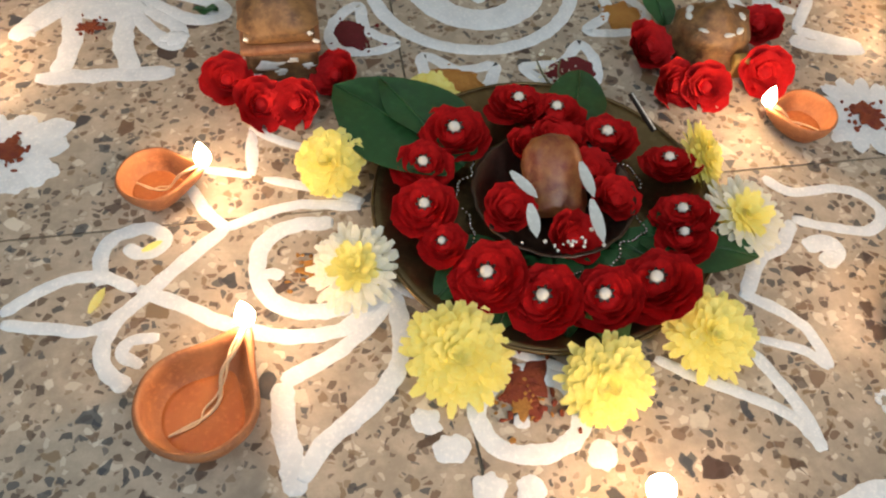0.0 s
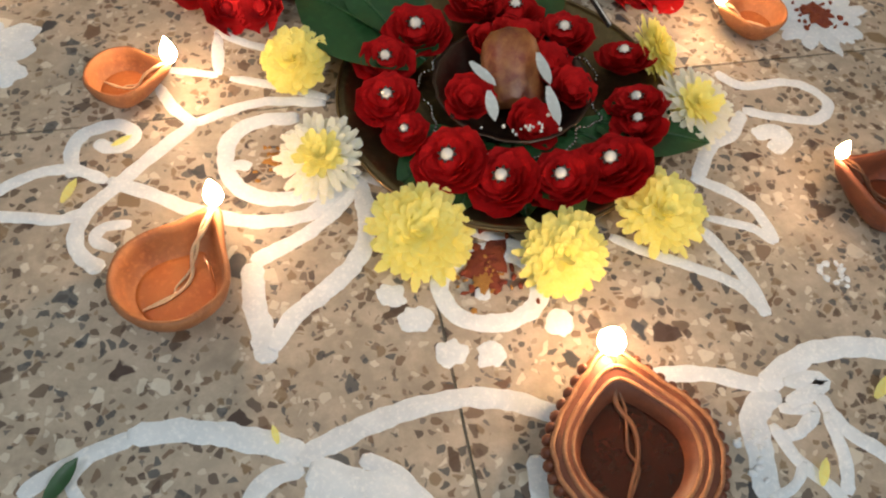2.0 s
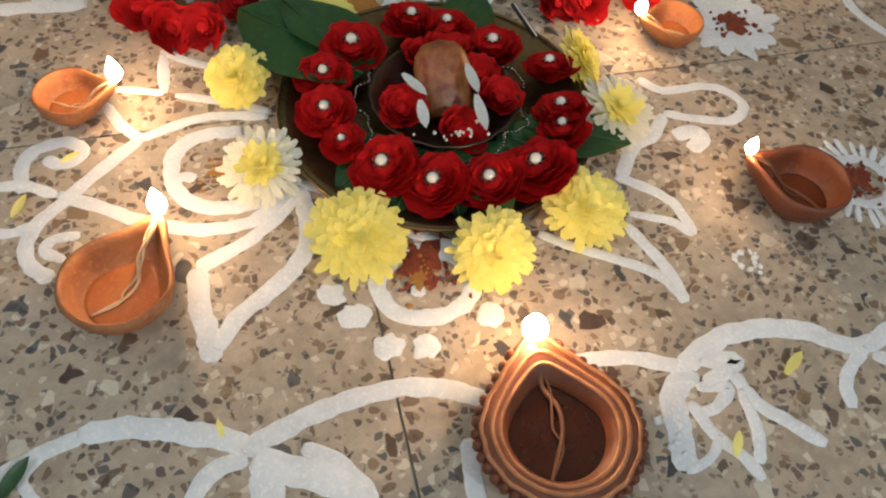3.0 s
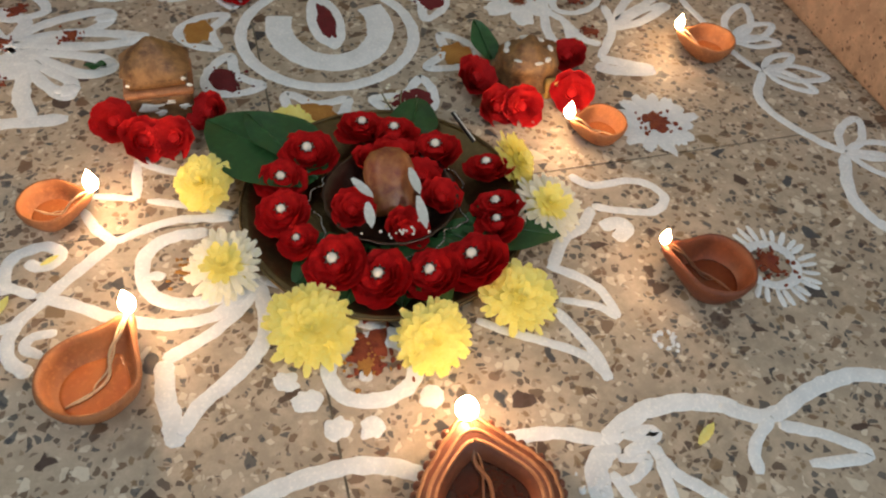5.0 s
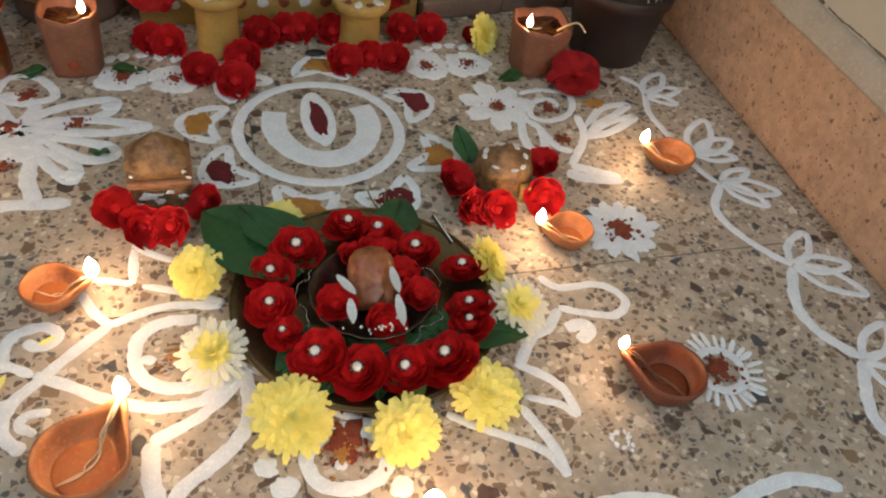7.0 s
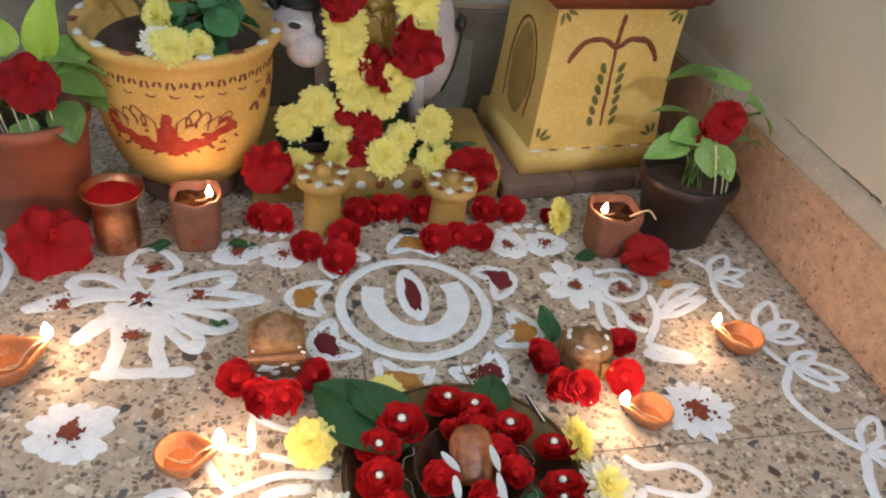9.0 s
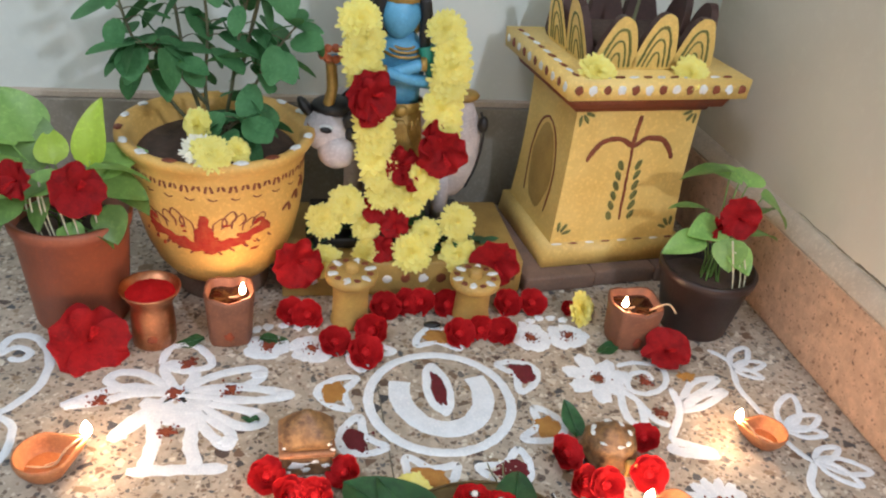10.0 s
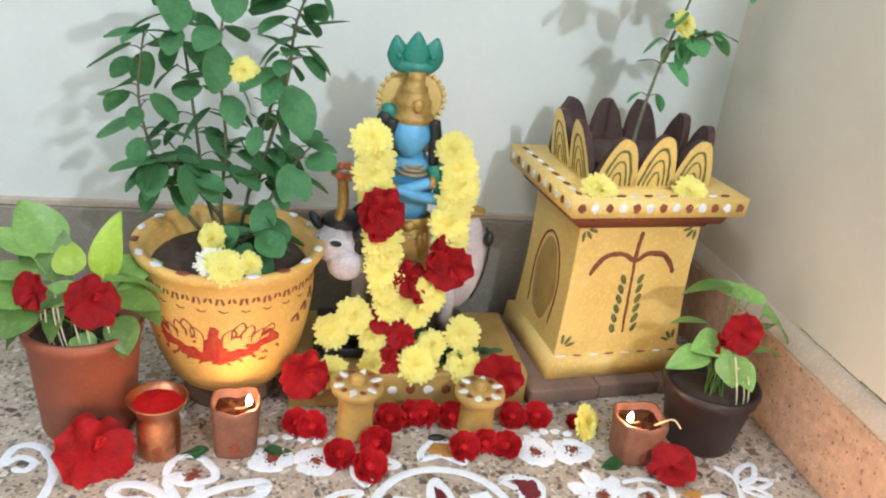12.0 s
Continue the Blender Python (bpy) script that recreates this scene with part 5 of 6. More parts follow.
    for s, l, w in ((0, 0.047, 0.027), (-1, 0.041, 0.024), (1, 0.041, 0.024)):
        bm = bmesh.new()
        ball((0, 0, l * 0.42), (w * 0.5, 0.005, l * 0.5), bm, 14, 10)
        for v in bm.verts:
            if v.co.z > l * 0.45:
                f = (v.co.z - l * 0.45) / (l * 0.5)
                v.co.x *= 1 - 0.55 * f
        bm.transform(pose(x - 0.006 + s * 0.0135, y + (0.003 if s else -0.001), 0.352, 0, 11 * s, 0))
        add(bm, 2)
        add(ball((x - 0.006 + s * 0.017, y - 0.003, 0.368 if s else 0.375), (0.0036, 0.003, 0.0036), u=8, v=6), 2)
    add(ball((x - 0.028, y - 0.003, 0.305), (0.0085, 0.006, 0.011), turn=pose(0, 0, 0, 0, -25, 0)), 2)
    # raised hand with the flower stem
    add(tube(smooth_line([(x - 0.066, y - 0.006, 0.15), (x - 0.072, y - 0.008, 0.175), (x - 0.069, y - 0.008, 0.195), (x - 0.071, y - 0.008, 0.225)], 5), 0.0065, 0.0055, segs=10), 1)
    add(tube(smooth_line([(x - 0.036, y, 0.222), (x - 0.052, y - 0.003, 0.228), (x - 0.069, y - 0.008, 0.228)], 4), 0.0065, 0.006, segs=10), 0)
    for k in range(9):
        a = 0.7 * k
        add(ball((x - 0.069 + 0.011 * math.cos(a), y - 0.012, 0.236 + 0.0065 * math.sin(a)), 0.0048, u=8, v=6), 6)
    return mesh_object("statue", whole, paints)


shrine_figure = tagged(figure(), "painted clay figure with gold crown standing before a cow", "statue")
shrine_figure.matrix_basis = pose(0, 0, 0.0412) @ Matrix.Diagonal((1, 1, 0.896, 1))

garland = thing("flower_garland", pose(0, 0, 0), "garland of yellow chrysanthemums and red flowers on the figure", "garland")


def strung(kind, spots):
    for x, y, z, size, tilt, turn in spots:
        m = pose(x, y, z, 0, 0, turn) @ pose(0, 0, 0, tilt, 0, 0) @ pose(0, 0, 0, 0, 0, turn * 5)
        for bit in kind.children:
            if bit.name.startswith("calyx"):
                continue
            ob = new("flower" if bit.name.startswith("petals") else "flower_heart", bit.data)
            ob.parent = garland
            ob.matrix_basis = m
            ob.scale = (size,) * 3


strung(MUM, [(0.394, 0.782, 0.290, 0.86, 70, -8), (0.400, 0.776, 0.274, 0.78, 80, 6), (0.396, 0.774, 0.257, 0.86, 78, 4), (0.401, 0.774, 0.240, 0.8, 82, -5), (0.411, 0.772, 0.189, 0.9, 80, 3), (0.414, 0.772, 0.172, 0.85, 82, -6),
             (0.416, 0.77, 0.152, 0.88, 76, 5), (0.420, 0.768, 0.136, 0.8, 74, -8)])
strung(MUM, [(0.478, 0.782, 0.283, 0.82, 72, 8), (0.485, 0.776, 0.266, 0.78, 80, -4), (0.486, 0.774, 0.249, 0.86, 80, 6), (0.484, 0.774, 0.232, 0.85, 78, -6), (0.479, 0.772, 0.207, 0.9, 80, 5), (0.483, 0.772, 0.188, 0.8, 78, -3),
             (0.474, 0.768, 0.145, 0.62, 75, 6), (0.468, 0.766, 0.124, 0.66, 70, -8), (0.463, 0.766, 0.138, 0.55, 74, 12)])
strung(HIBISCUS, [(0.407, 0.764, 0.224, 0.9, 80, 4), (0.402, 0.762, 0.216, 0.85, 85, 40), (0.472, 0.764, 0.178, 0.8, 80, 30), (0.484, 0.762, 0.164, 0.92, 85, -10), (0.442, 0.770, 0.146, 0.72, 75, 12), (0.452, 0.769, 0.134, 0.62, 72, 40)])

AT_FEET = "flowers at the figure's feet"
place_copies(MUM, [(x, y, z, 0.88 * size, tilt + 8, turn) for x, y, z, size, tilt, turn in ((0.364, 0.765, 0.082, 0.9, 55, 5), (0.458, 0.752, 0.050, 1.05, 62, 4), (0.506, 0.760, 0.083, 0.95, 62, -6), (0.424, 0.768, 0.112, 0.85, 55, 10), (0.455, 0.77, 0.104, 0.8, 60, -12))], AT_FEET, "yellow chrysanthemum heaped at the figure's feet")
place_copies(MUM_B, [(x, y, z, 0.88 * size, tilt + 8, turn) for x, y, z, size, tilt, turn in ((0.388, 0.768, 0.100, 0.92, 50, -10), (0.366, 0.75, 0.043, 0.85, 66, 0), (0.406, 0.752, 0.050, 0.85, 75, 30), (0.474, 0.760, 0.068, 0.8, 50, -25), (0.511, 0.752, 0.047, 0.95, 55, -20), (0.409, 0.765, 0.075, 0.75, 60, 10), (0.44, 0.775, 0.122, 0.7, 60, 10))], AT_FEET, "loose yellow chrysanthemum heaped at the figure's feet")
place_copies(HIBISCUS, [(0.418, 0.772, 0.095, 0.62, 65, 10), (0.44, 0.765, 0.078, 0.6, 60, -20), (0.427, 0.757, 0.052, 0.55, 70, 5)], AT_FEET, "dark red hibiscus among the yellow flowers")
random.seed(41)
bed = bmesh.new()
for k in range(70):
    leaf_blade(bed, pose(random.uniform(0.345, 0.54), random.uniform(0.757, 0.80), 0.043 + random.uniform(0, 0.03), 0, 0, random.uniform(0, 360)) @ pose(0, 0, 0, random.uniform(-40, 40), random.uniform(-30, 20), 0), 0.022, 0.013, -0.2, 4)
tagged(mesh_object("leaf_bedding", bed, LEAF), "dark leaves bedded under the flower heap", "leaves", "", "stuff")

# ---- painted planter pedestal ----
QX, QY = 0.697, 0.845
ped = thing("pedestal_planter", pose(QX, QY, 0, 0, 0, 6), "yellow painted square pedestal planter with a lotus rim", "planter")


def frustum(hx0, hy0, z0, hx1, hy1, z1, bevel=0.002, waist=0.0):
    bm = bmesh.new()
    rings = []
    n = 8 if waist else 1
    for i in range(n + 1):
        f = i / n
        k = 1 - waist * math.sin(math.pi * f)
        hx, hy, z = (hx0 + (hx1 - hx0) * f) * k, (hy0 + (hy1 - hy0) * f) * k, z0 + (z1 - z0) * f
        rings.append([bm.verts.new((sx * hx, sy * hy, z)) for sx, sy in ((-1, -1), (1, -1), (1, 1), (-1, 1))])
    for a, b in zip(rings, rings[1:]):
        for k in range(4):
            bm.faces.new((a[k], a[(k + 1) % 4], b[(k + 1) % 4], b[k]))
    bm.faces.new(rings[0][::-1]), bm.faces.new(rings[-1])
    if bevel:
        sharp = [e for e in bm.edges if len(e.link_faces) == 2 and e.calc_face_angle(0) > 0.5]
        bmesh.ops.bevel(bm, geom=sharp, offset=bevel, segments=2, affect="EDGES")
    return bm


for x0, x1, y0 in ((-0.118, -0.03, 0.0), (-0.029, 0.05, 0.003), (0.051, 0.085, 0.001)):
    part("brick", box(x0, x1, -0.094 + y0, 0.07, 0, 0.0195, 0.003), STONE, ped)
part("base_slab", frustum(0.091, 0.073, 0.020, 0.088, 0.071, 0.047), YELLOW_PAINT, ped)
part("body", frustum(0.081, 0.064, 0.047, 0.076, 0.060, 0.213, 0.002, 0.03), YELLOW_PAINT, ped, smooth=False)
part("cornice", frustum(0.079, 0.063, 0.2065, 0.083, 0.067, 0.2145, 0.0015), BROWN_PAINT, ped)
part("cornice", frustum(0.090, 0.075, 0.2147, 0.096, 0.081, 0.229, 0.0025), BROWN_PAINT, ped)
part("tray", frustum(0.105, 0.091, 0.2295, 0.106, 0.092, 0.251, 0.0025), YELLOW_PAINT, ped)


def on_body(u, v, h):
    f = (v - 0.047) / 0.166
    return Vector((u, -(0.064 - 0.004 * f) * (1 - 0.03 * math.sin(math.pi * f)) - 0.0004 - h, v))


def on_side(u, v, h):
    f = (v - 0.047) / 0.166
    return Vector((-(0.081 - 0.005 * f) * (1 - 0.03 * math.sin(math.pi * f)) - 0.0004 - h, u, v))


random.seed(15)
bm = bmesh.new()
ribbon(bm, [(0.003, 0.072), (0.002, 0.11), (0.001, 0.15), (0.0, 0.165)], 0.0035, on_body, 0.0006, 0.25)
ribbon(bm, [(0.0, 0.162), (0.001, 0.18), (0.003, 0.2)], 0.0055, on_body, 0.0006, 0.25)
for s in (-1, 1):
    ribbon(bm, [(0.001, 0.162), (s * 0.015, 0.172), (s * 0.035, 0.171), (s * 0.048, 0.158), (s * 0.053, 0.147)], 0.006, on_body, 0.0007, 0.2)
ribbon(bm, [(-0.03, 0.07), (-0.034, 0.12), (-0.022, 0.16), (0.0, 0.175), (0.022, 0.16), (0.034, 0.12), (0.03, 0.07)], 0.003, on_side, 0.0006, 0.2)
part("brown_tree", bm, BROWN_PAINT, ped, "brown painted tree")
part("arch_panel", patch(bmesh.new(), 0, 0.115, 0.029, 0.052, on_side, 0.0004, 0.06, 0, 30), DULL_PAINT, ped, "dull brown arched panel")
bm = bmesh.new()
for k in range(6):
    for s in (-1, 1):
        patch(bm, s * (0.014 - 0.0006 * k) + 0.002, 0.078 + 0.0125 * k, 0.0035, 0.0068, on_body, 0.0006, 0.15, -s * 0.45, 14)
for s in (-1, 1):
    for k in range(3):
        a = radians(200 + 35 * k)
        patch(bm, s * (0.070 + 0.011 * math.cos(a)), 0.206 + 0.011 * math.sin(a), 0.0062, 0.0022, on_body, 0.0006, 0.15, a if s > 0 else math.pi - a, 12)
        a = radians(90 + 35 * k)
        patch(bm, s * (0.073 + 0.011 * math.cos(a)), 0.056 + 0.011 * math.sin(a), 0.0062, 0.0022, on_body, 0.0006, 0.15, a if s > 0 else math.pi - a, 12)
part("olive_leaves", bm, OLIVE_PAINT, ped, "olive painted leaves")
for k in range(13):
    u = -0.096 + 0.016 * k
    spot(ped, BROWN_PAINT if k % 2 == 0 else WHITE_PAINT, u, 0.2405, 0.0048, 0.0052, lambda a, v, h: Vector((a, -0.0918 - h, v)), 0.0007, 0.2, 0, 14)
for k in range(11):
    spot(ped, BROWN_PAINT if k % 2 else WHITE_PAINT, -0.08 + 0.016 * k, 0.2405, 0.0044, 0.005, lambda a, v, h: Vector((-0.1058 - h, a, v)), 0.0007, 0.2, 0, 14)
    spot(ped, WHITE_PAINT if k % 2 else BROWN_PAINT, -0.08 + 0.016 * k, -0.083, 0.006, 0.003, lambda a, v, h: Vector((a, v, 0.2511 + h)), 0.0008, 0.3, 0.2, 12)
    spot(ped, WHITE_PAINT if k % 2 else BROWN_PAINT, -0.094, -0.075 + 0.015 * k, 0.003, 0.006, lambda a, v, h: Vector((a, v, 0.2511 + h)), 0.0008, 0.3, 0.2, 12)
for k in range(8):
    spot(ped, WHITE_PAINT if k % 2 == 0 else BROWN_PAINT, -0.075 + 0.021 * k, -0.0685, 0.006, 0.0018, lambda a, v, h: Vector((a, v, 0.0471 + h)), 0.0007, 0.3, 0, 12)

rim_part = part("planter_box", frustum(0.062, 0.052, 0.2515, 0.066, 0.055, 0.268, 0.002), DARK_PAINT, ped)
part("soil", box(-0.058, 0.058, -0.048, 0.048, 0.2682, 0.274, 0.002), SOIL, ped)


def lotus_petal(m, width, height):
    """A thick pointed arch with a lip, leaning outwards."""
    bm = bmesh.new()
    outline = []
    for i in range(17):
        t = i / 16
        a = math.pi * t
        k = math.cos(a)
        outline.append((width * 0.57 * k, height * (0.10 + 0.90 * (1 - abs(k) ** 2.4)) * (1 + 0.05 * noise.noise((k * 4, width * 90, m.translation.x * 60 + m.translation.y * 37)))))
    outline = [(width * 0.5, 0)] + outline + [(-width * 0.5, 0)]
    frontv = [bm.verts.new((x, -0.004 - 0.20 * z, z)) for x, z in outline]
    backv = [bm.verts.new((x * 0.98, 0.005 - 0.20 * z, z)) for x, z in outline]
    bm.faces.new(frontv), bm.faces.new(backv[::-1])
    for i in range(len(outline)):
        j = (i + 1) % len(outline)
        bm.faces.new((frontv[i], backv[i], backv[j], frontv[j]))
    for f in bm.faces:
        f.material_index = 0 if f.calc_center_median().y < -0.004 - 0.20 * f.calc_center_median().z + 0.0008 else 1
    ob = part("lotus_petal", bm, [YELLOW_PAINT, DARK_PAINT], ped, smooth=False)
    ob.matrix_basis = m
    for k, f in enumerate((0.78, 0.55, 0.3)):
        pts = [(width * 0.5 * f * math.cos(a), height * (0.04 + 0.92 * f * (1 - abs(math.cos(a)) ** 2.4))) for a in (math.pi * (0.03 + 0.94 * i / 10) for i in range(11))]
        part("painted_arch", ribbon(bmesh.new(), pts, 0.0030 if k == 0 else 0.0022, lambda u, v, h: Vector((u, -0.0042 - 0.20 * v - h, v)), 0.0005, 0.3), OLIVE_PAINT, ob)


for k in range(3):
    x = -0.046 + 0.046 * k
    lotus_petal(pose(x, -0.056, 0.2515), 0.045, 0.058 + 0.004 * (k == 1))
    lotus_petal(pose(x, 0.056, 0.2515, 0, 0, 180), 0.045, 0.066)
for y in (-0.026, 0.024):
    lotus_petal(pose(-0.067, y, 0.2515, 0, 0, -90), 0.046, 0.064)
    lotus_petal(pose(0.067, y, 0.2515, 0, 0, 90), 0.046, 0.062)
place_copies(MUM, [(0.634, 0.764, 0.2515, 0.85, 45, 10), (0.742, 0.774, 0.2515, 0.78, 48, -10)], "flowers on the pedestal tray", "yellow chrysanthemum head lying on the pedestal tray")
sprig = thing("herb_plant", pose(0, 0, 0), "thin herb with small leaves growing from the pedestal", "plant")
herb(sprig, [[(0.694, 0.835, 0.27), (0.698, 0.832, 0.33), (0.71, 0.83, 0.40), (0.725, 0.83, 0.46), (0.72, 0.83, 0.55)],
             [(0.708, 0.83, 0.39), (0.735, 0.828, 0.405), (0.755, 0.826, 0.412)],
             [(0.72, 0.83, 0.45), (0.69, 0.828, 0.47), (0.66, 0.826, 0.468)],
             [(0.724, 0.83, 0.46), (0.75, 0.828, 0.49), (0.765, 0.826, 0.485)],
             [(0.72, 0.83, 0.52), (0.66, 0.84, 0.57), (0.62, 0.85, 0.56)], [(0.72, 0.83, 0.53), (0.76, 0.83, 0.58), (0.78, 0.83, 0.57)],
             [(0.72, 0.83, 0.50), (0.67, 0.84, 0.53), (0.60, 0.845, 0.535), (0.565, 0.85, 0.52)], [(0.722, 0.83, 0.52), (0.69, 0.835, 0.58), (0.64, 0.84, 0.62), (0.59, 0.845, 0.62)]], 23, 0.029, HERB, 7)
place_copies(MUM_B, [(0.712, 0.815, 0.422, 0.6, 60, 20)], "", "drying yellow chrysanthemum caught on the herb stem")

# ---- chalk drawing on the floor ----
LAYER = [0]


def motif(label="white rice chalk line drawing on the terrazzo", name="chalk_drawing"):
    return thing(name, pose(0, 0, 0), label, "floor drawing")


def stroke(parent, width, *points):
    LAYER[0] = (LAYER[0] + 1) % 12
    return part("chalk_line", ribbon(bmesh.new(), points, width * 0.00118, lambda u, v, h: Vector((u, v, h + 0.00003 * LAYER[0])), 0.00045, 0.13), CHALK, parent)


def dab(parent, x, y, rx, ry, turn=0.0, material=CHALK, rough=0.22, name="chalk_dab", thick=0.0005):
    LAYER[0] = (LAYER[0] + 1) % 12
    return part(name, patch(bmesh.new(), x, y, rx, ry, lambda u, v, h: Vector((u, v, h + 0.00003 * LAYER[0])), thick, rough, radians(turn), 30), material, parent)


def powder(parent, x, y, r, material=KUMKUM, n=26, lift=0.0006):
    bm = patch(bmesh.new(), x, y, r * 0.8, r * 0.6, lambda u, v, h: Vector((u, v, h + lift)), 0.0009, 0.55, random.uniform(0, 3), 26)
    specks(bm, x, y, r * 0.6, n, r * 0.13, lambda u, v, h: Vector((u, v, h + lift)))
    tagged(part("powder", bm, material, parent), kind="stuff")


random.seed(77)
petals = motif()
stroke(petals, 5.6, (0.315, 0.418), (0.316, 0.452))
stroke(petals, 5.0, (0.315, 0.454), (0.332, 0.441), (0.354, 0.43))
stroke(petals, 4.5, (0.288, 0.426), (0.302, 0.422), (0.315, 0.418))
stroke(petals, 5.0, (0.321, 0.415), (0.348, 0.405), (0.372, 0.393))
stroke(petals, 5.6, (0.283, 0.415), (0.291, 0.397), (0.302, 0.384))
stroke(petals, 5.6, (0.302, 0.384), (0.315, 0.39), (0.339, 0.395), (0.37, 0.39))
stroke(petals, 6.7, (0.303, 0.386), (0.282, 0.367), (0.263, 0.348), (0.249, 0.333), (0.246, 0.319), (0.25, 0.308), (0.259, 0.301))
stroke(petals, 6.7, (0.243, 0.357), (0.242, 0.376), (0.249, 0.386), (0.263, 0.389), (0.271, 0.383), (0.268, 0.375), (0.259, 0.374), (0.253, 0.379))
stroke(petals, 5.6, (0.199, 0.346), (0.213, 0.356), (0.227, 0.362), (0.243, 0.362), (0.259, 0.352))
stroke(petals, 5.6, (0.2, 0.341), (0.22, 0.336), (0.238, 0.332), (0.253, 0.336))
stroke(petals, 6.7, (0.26, 0.353), (0.283, 0.339), (0.306, 0.325), (0.331, 0.317), (0.354, 0.318), (0.368, 0.328), (0.379, 0.341))
stroke(petals, 7.8, (0.355, 0.381), (0.335, 0.382), (0.32, 0.373), (0.316, 0.356), (0.321, 0.34), (0.336, 0.33), (0.355, 0.33), (0.372, 0.337))
stroke(petals, 5.6, (0.317, 0.352), (0.323, 0.354), (0.328, 0.351))
stroke(petals, 5.0, (0.271, 0.325), (0.259, 0.325), (0.255, 0.318), (0.264, 0.311))
stroke(petals, 6.7, (0.379, 0.337), (0.368, 0.32), (0.351, 0.307), (0.336, 0.299), (0.325, 0.294))
stroke(petals, 9.0, (0.325, 0.294), (0.325, 0.272), (0.328, 0.254), (0.328, 0.242))
stroke(petals, 7.8, (0.33, 0.248), (0.343, 0.264), (0.358, 0.275), (0.372, 0.287), (0.38, 0.303), (0.381, 0.322), (0.379, 0.337))
stroke(petals, 4.5, (0.379, 0.341), (0.393, 0.33))
stroke(petals, 8.0, *[(0.432 + 0.0235 * math.cos(a), 0.2645 + 0.0195 * math.sin(a)) for a in (2 * math.pi * (k + 3) / 14 for k in range(15))])
stroke(petals, 4.5, (0.43, 0.296), (0.437, 0.292), (0.454, 0.283))
stroke(petals, 5.6, (0.424, 0.262), (0.431, 0.26))
stroke(petals, 5.0, (0.496, 0.283), (0.514, 0.27), (0.534, 0.258), (0.549, 0.246), (0.554, 0.236), (0.556, 0.229))
stroke(petals, 5.6, (0.556, 0.229), (0.555, 0.245), (0.55, 0.263), (0.543, 0.281))
stroke(petals, 5.6, (0.55, 0.313), (0.564, 0.302), (0.574, 0.291), (0.577, 0.278), (0.577, 0.267))
stroke(petals, 4.5, (0.577, 0.267), (0.568, 0.278), (0.548, 0.287))
stroke(petals, 6.7, (0.552, 0.31), (0.568, 0.331), (0.583, 0.338), (0.595, 0.353))
stroke(petals, 5.6, (0.592, 0.384), (0.603, 0.372), (0.63, 0.371), (0.643, 0.363), (0.647, 0.351), (0.635, 0.341), (0.617, 0.345), (0.596, 0.354))
stroke(petals, 9.0, (0.595, 0.335), (0.606, 0.337), (0.61, 0.33), (0.6, 0.324))
creeper = motif()
stroke(creeper, 6, (0.231, 0.201), (0.243, 0.208), (0.258, 0.214), (0.274, 0.218))
stroke(creeper, 9, (0.271, 0.219), (0.295, 0.217), (0.317, 0.21), (0.333, 0.203), (0.34, 0.195))
stroke(creeper, 8, (0.337, 0.197), (0.353, 0.203), (0.373, 0.209), (0.393, 0.212), (0.413, 0.212), (0.432, 0.206), (0.451, 0.195))
stroke(creeper, 7, (0.483, 0.209), (0.503, 0.208), (0.522, 0.204), (0.541, 0.195))
stroke(creeper, 9, (0.539, 0.195), (0.556, 0.204), (0.573, 0.208), (0.596, 0.206), (0.618, 0.198))
stroke(creeper, 7, (0.339, 0.194), (0.325, 0.191), (0.317, 0.183), (0.313, 0.171))
stroke(creeper, 12, (0.341, 0.193), (0.358, 0.184), (0.375, 0.174), (0.381, 0.158))
stroke(creeper, 6, (0.362, 0.194), (0.374, 0.186), (0.384, 0.173), (0.388, 0.159))
stroke(creeper, 12, (0.345, 0.188), (0.346, 0.18), (0.345, 0.164))
stroke(creeper, 7, (0.432, 0.183), (0.43, 0.167), (0.428, 0.149))
stroke(creeper, 10, (0.544, 0.194), (0.53, 0.184), (0.526, 0.169), (0.521, 0.149))
stroke(creeper, 5, (0.542, 0.185), (0.557, 0.182), (0.547, 0.174), (0.538, 0.173))
stroke(creeper, 5, (0.536, 0.179), (0.541, 0.162), (0.55, 0.148), (0.553, 0.138))
stroke(creeper, 6, (0.562, 0.189), (0.567, 0.172), (0.578, 0.159), (0.589, 0.147))
stroke(creeper, 5, (0.562, 0.18), (0.561, 0.16), (0.555, 0.145))
stroke(creeper, 4, (0.521, 0.149), (0.534, 0.152), (0.543, 0.161))
stroke(creeper, 7, (0.549, 0.197), (0.567, 0.194), (0.547, 0.186))
stroke(creeper, 8, (0.608, 0.201), (0.632, 0.189), (0.663, 0.198), (0.695, 0.201), (0.721, 0.19))
stroke(creeper, 6, (0.633, 0.188), (0.615, 0.175), (0.61, 0.16))
stroke(creeper, 6, (0.634, 0.183), (0.655, 0.173), (0.673, 0.156), (0.639, 0.159))
stroke(creeper, 4, (0.258, 0.213), (0.25, 0.203), (0.258, 0.19))
vine = motif()
stroke(vine, 5.5, (0.763, 0.627), (0.777, 0.605), (0.767, 0.569), (0.769, 0.539), (0.775, 0.488), (0.785, 0.464))
stroke(vine, 6.1, (0.786, 0.463), (0.767, 0.437), (0.768, 0.412), (0.784, 0.382), (0.797, 0.367))
stroke(vine, 7.7, (0.796, 0.365), (0.777, 0.33), (0.779, 0.303), (0.797, 0.276))
stroke(vine, 7.7, (0.797, 0.274), (0.784, 0.254), (0.775, 0.233), (0.777, 0.216))
stand = motif()
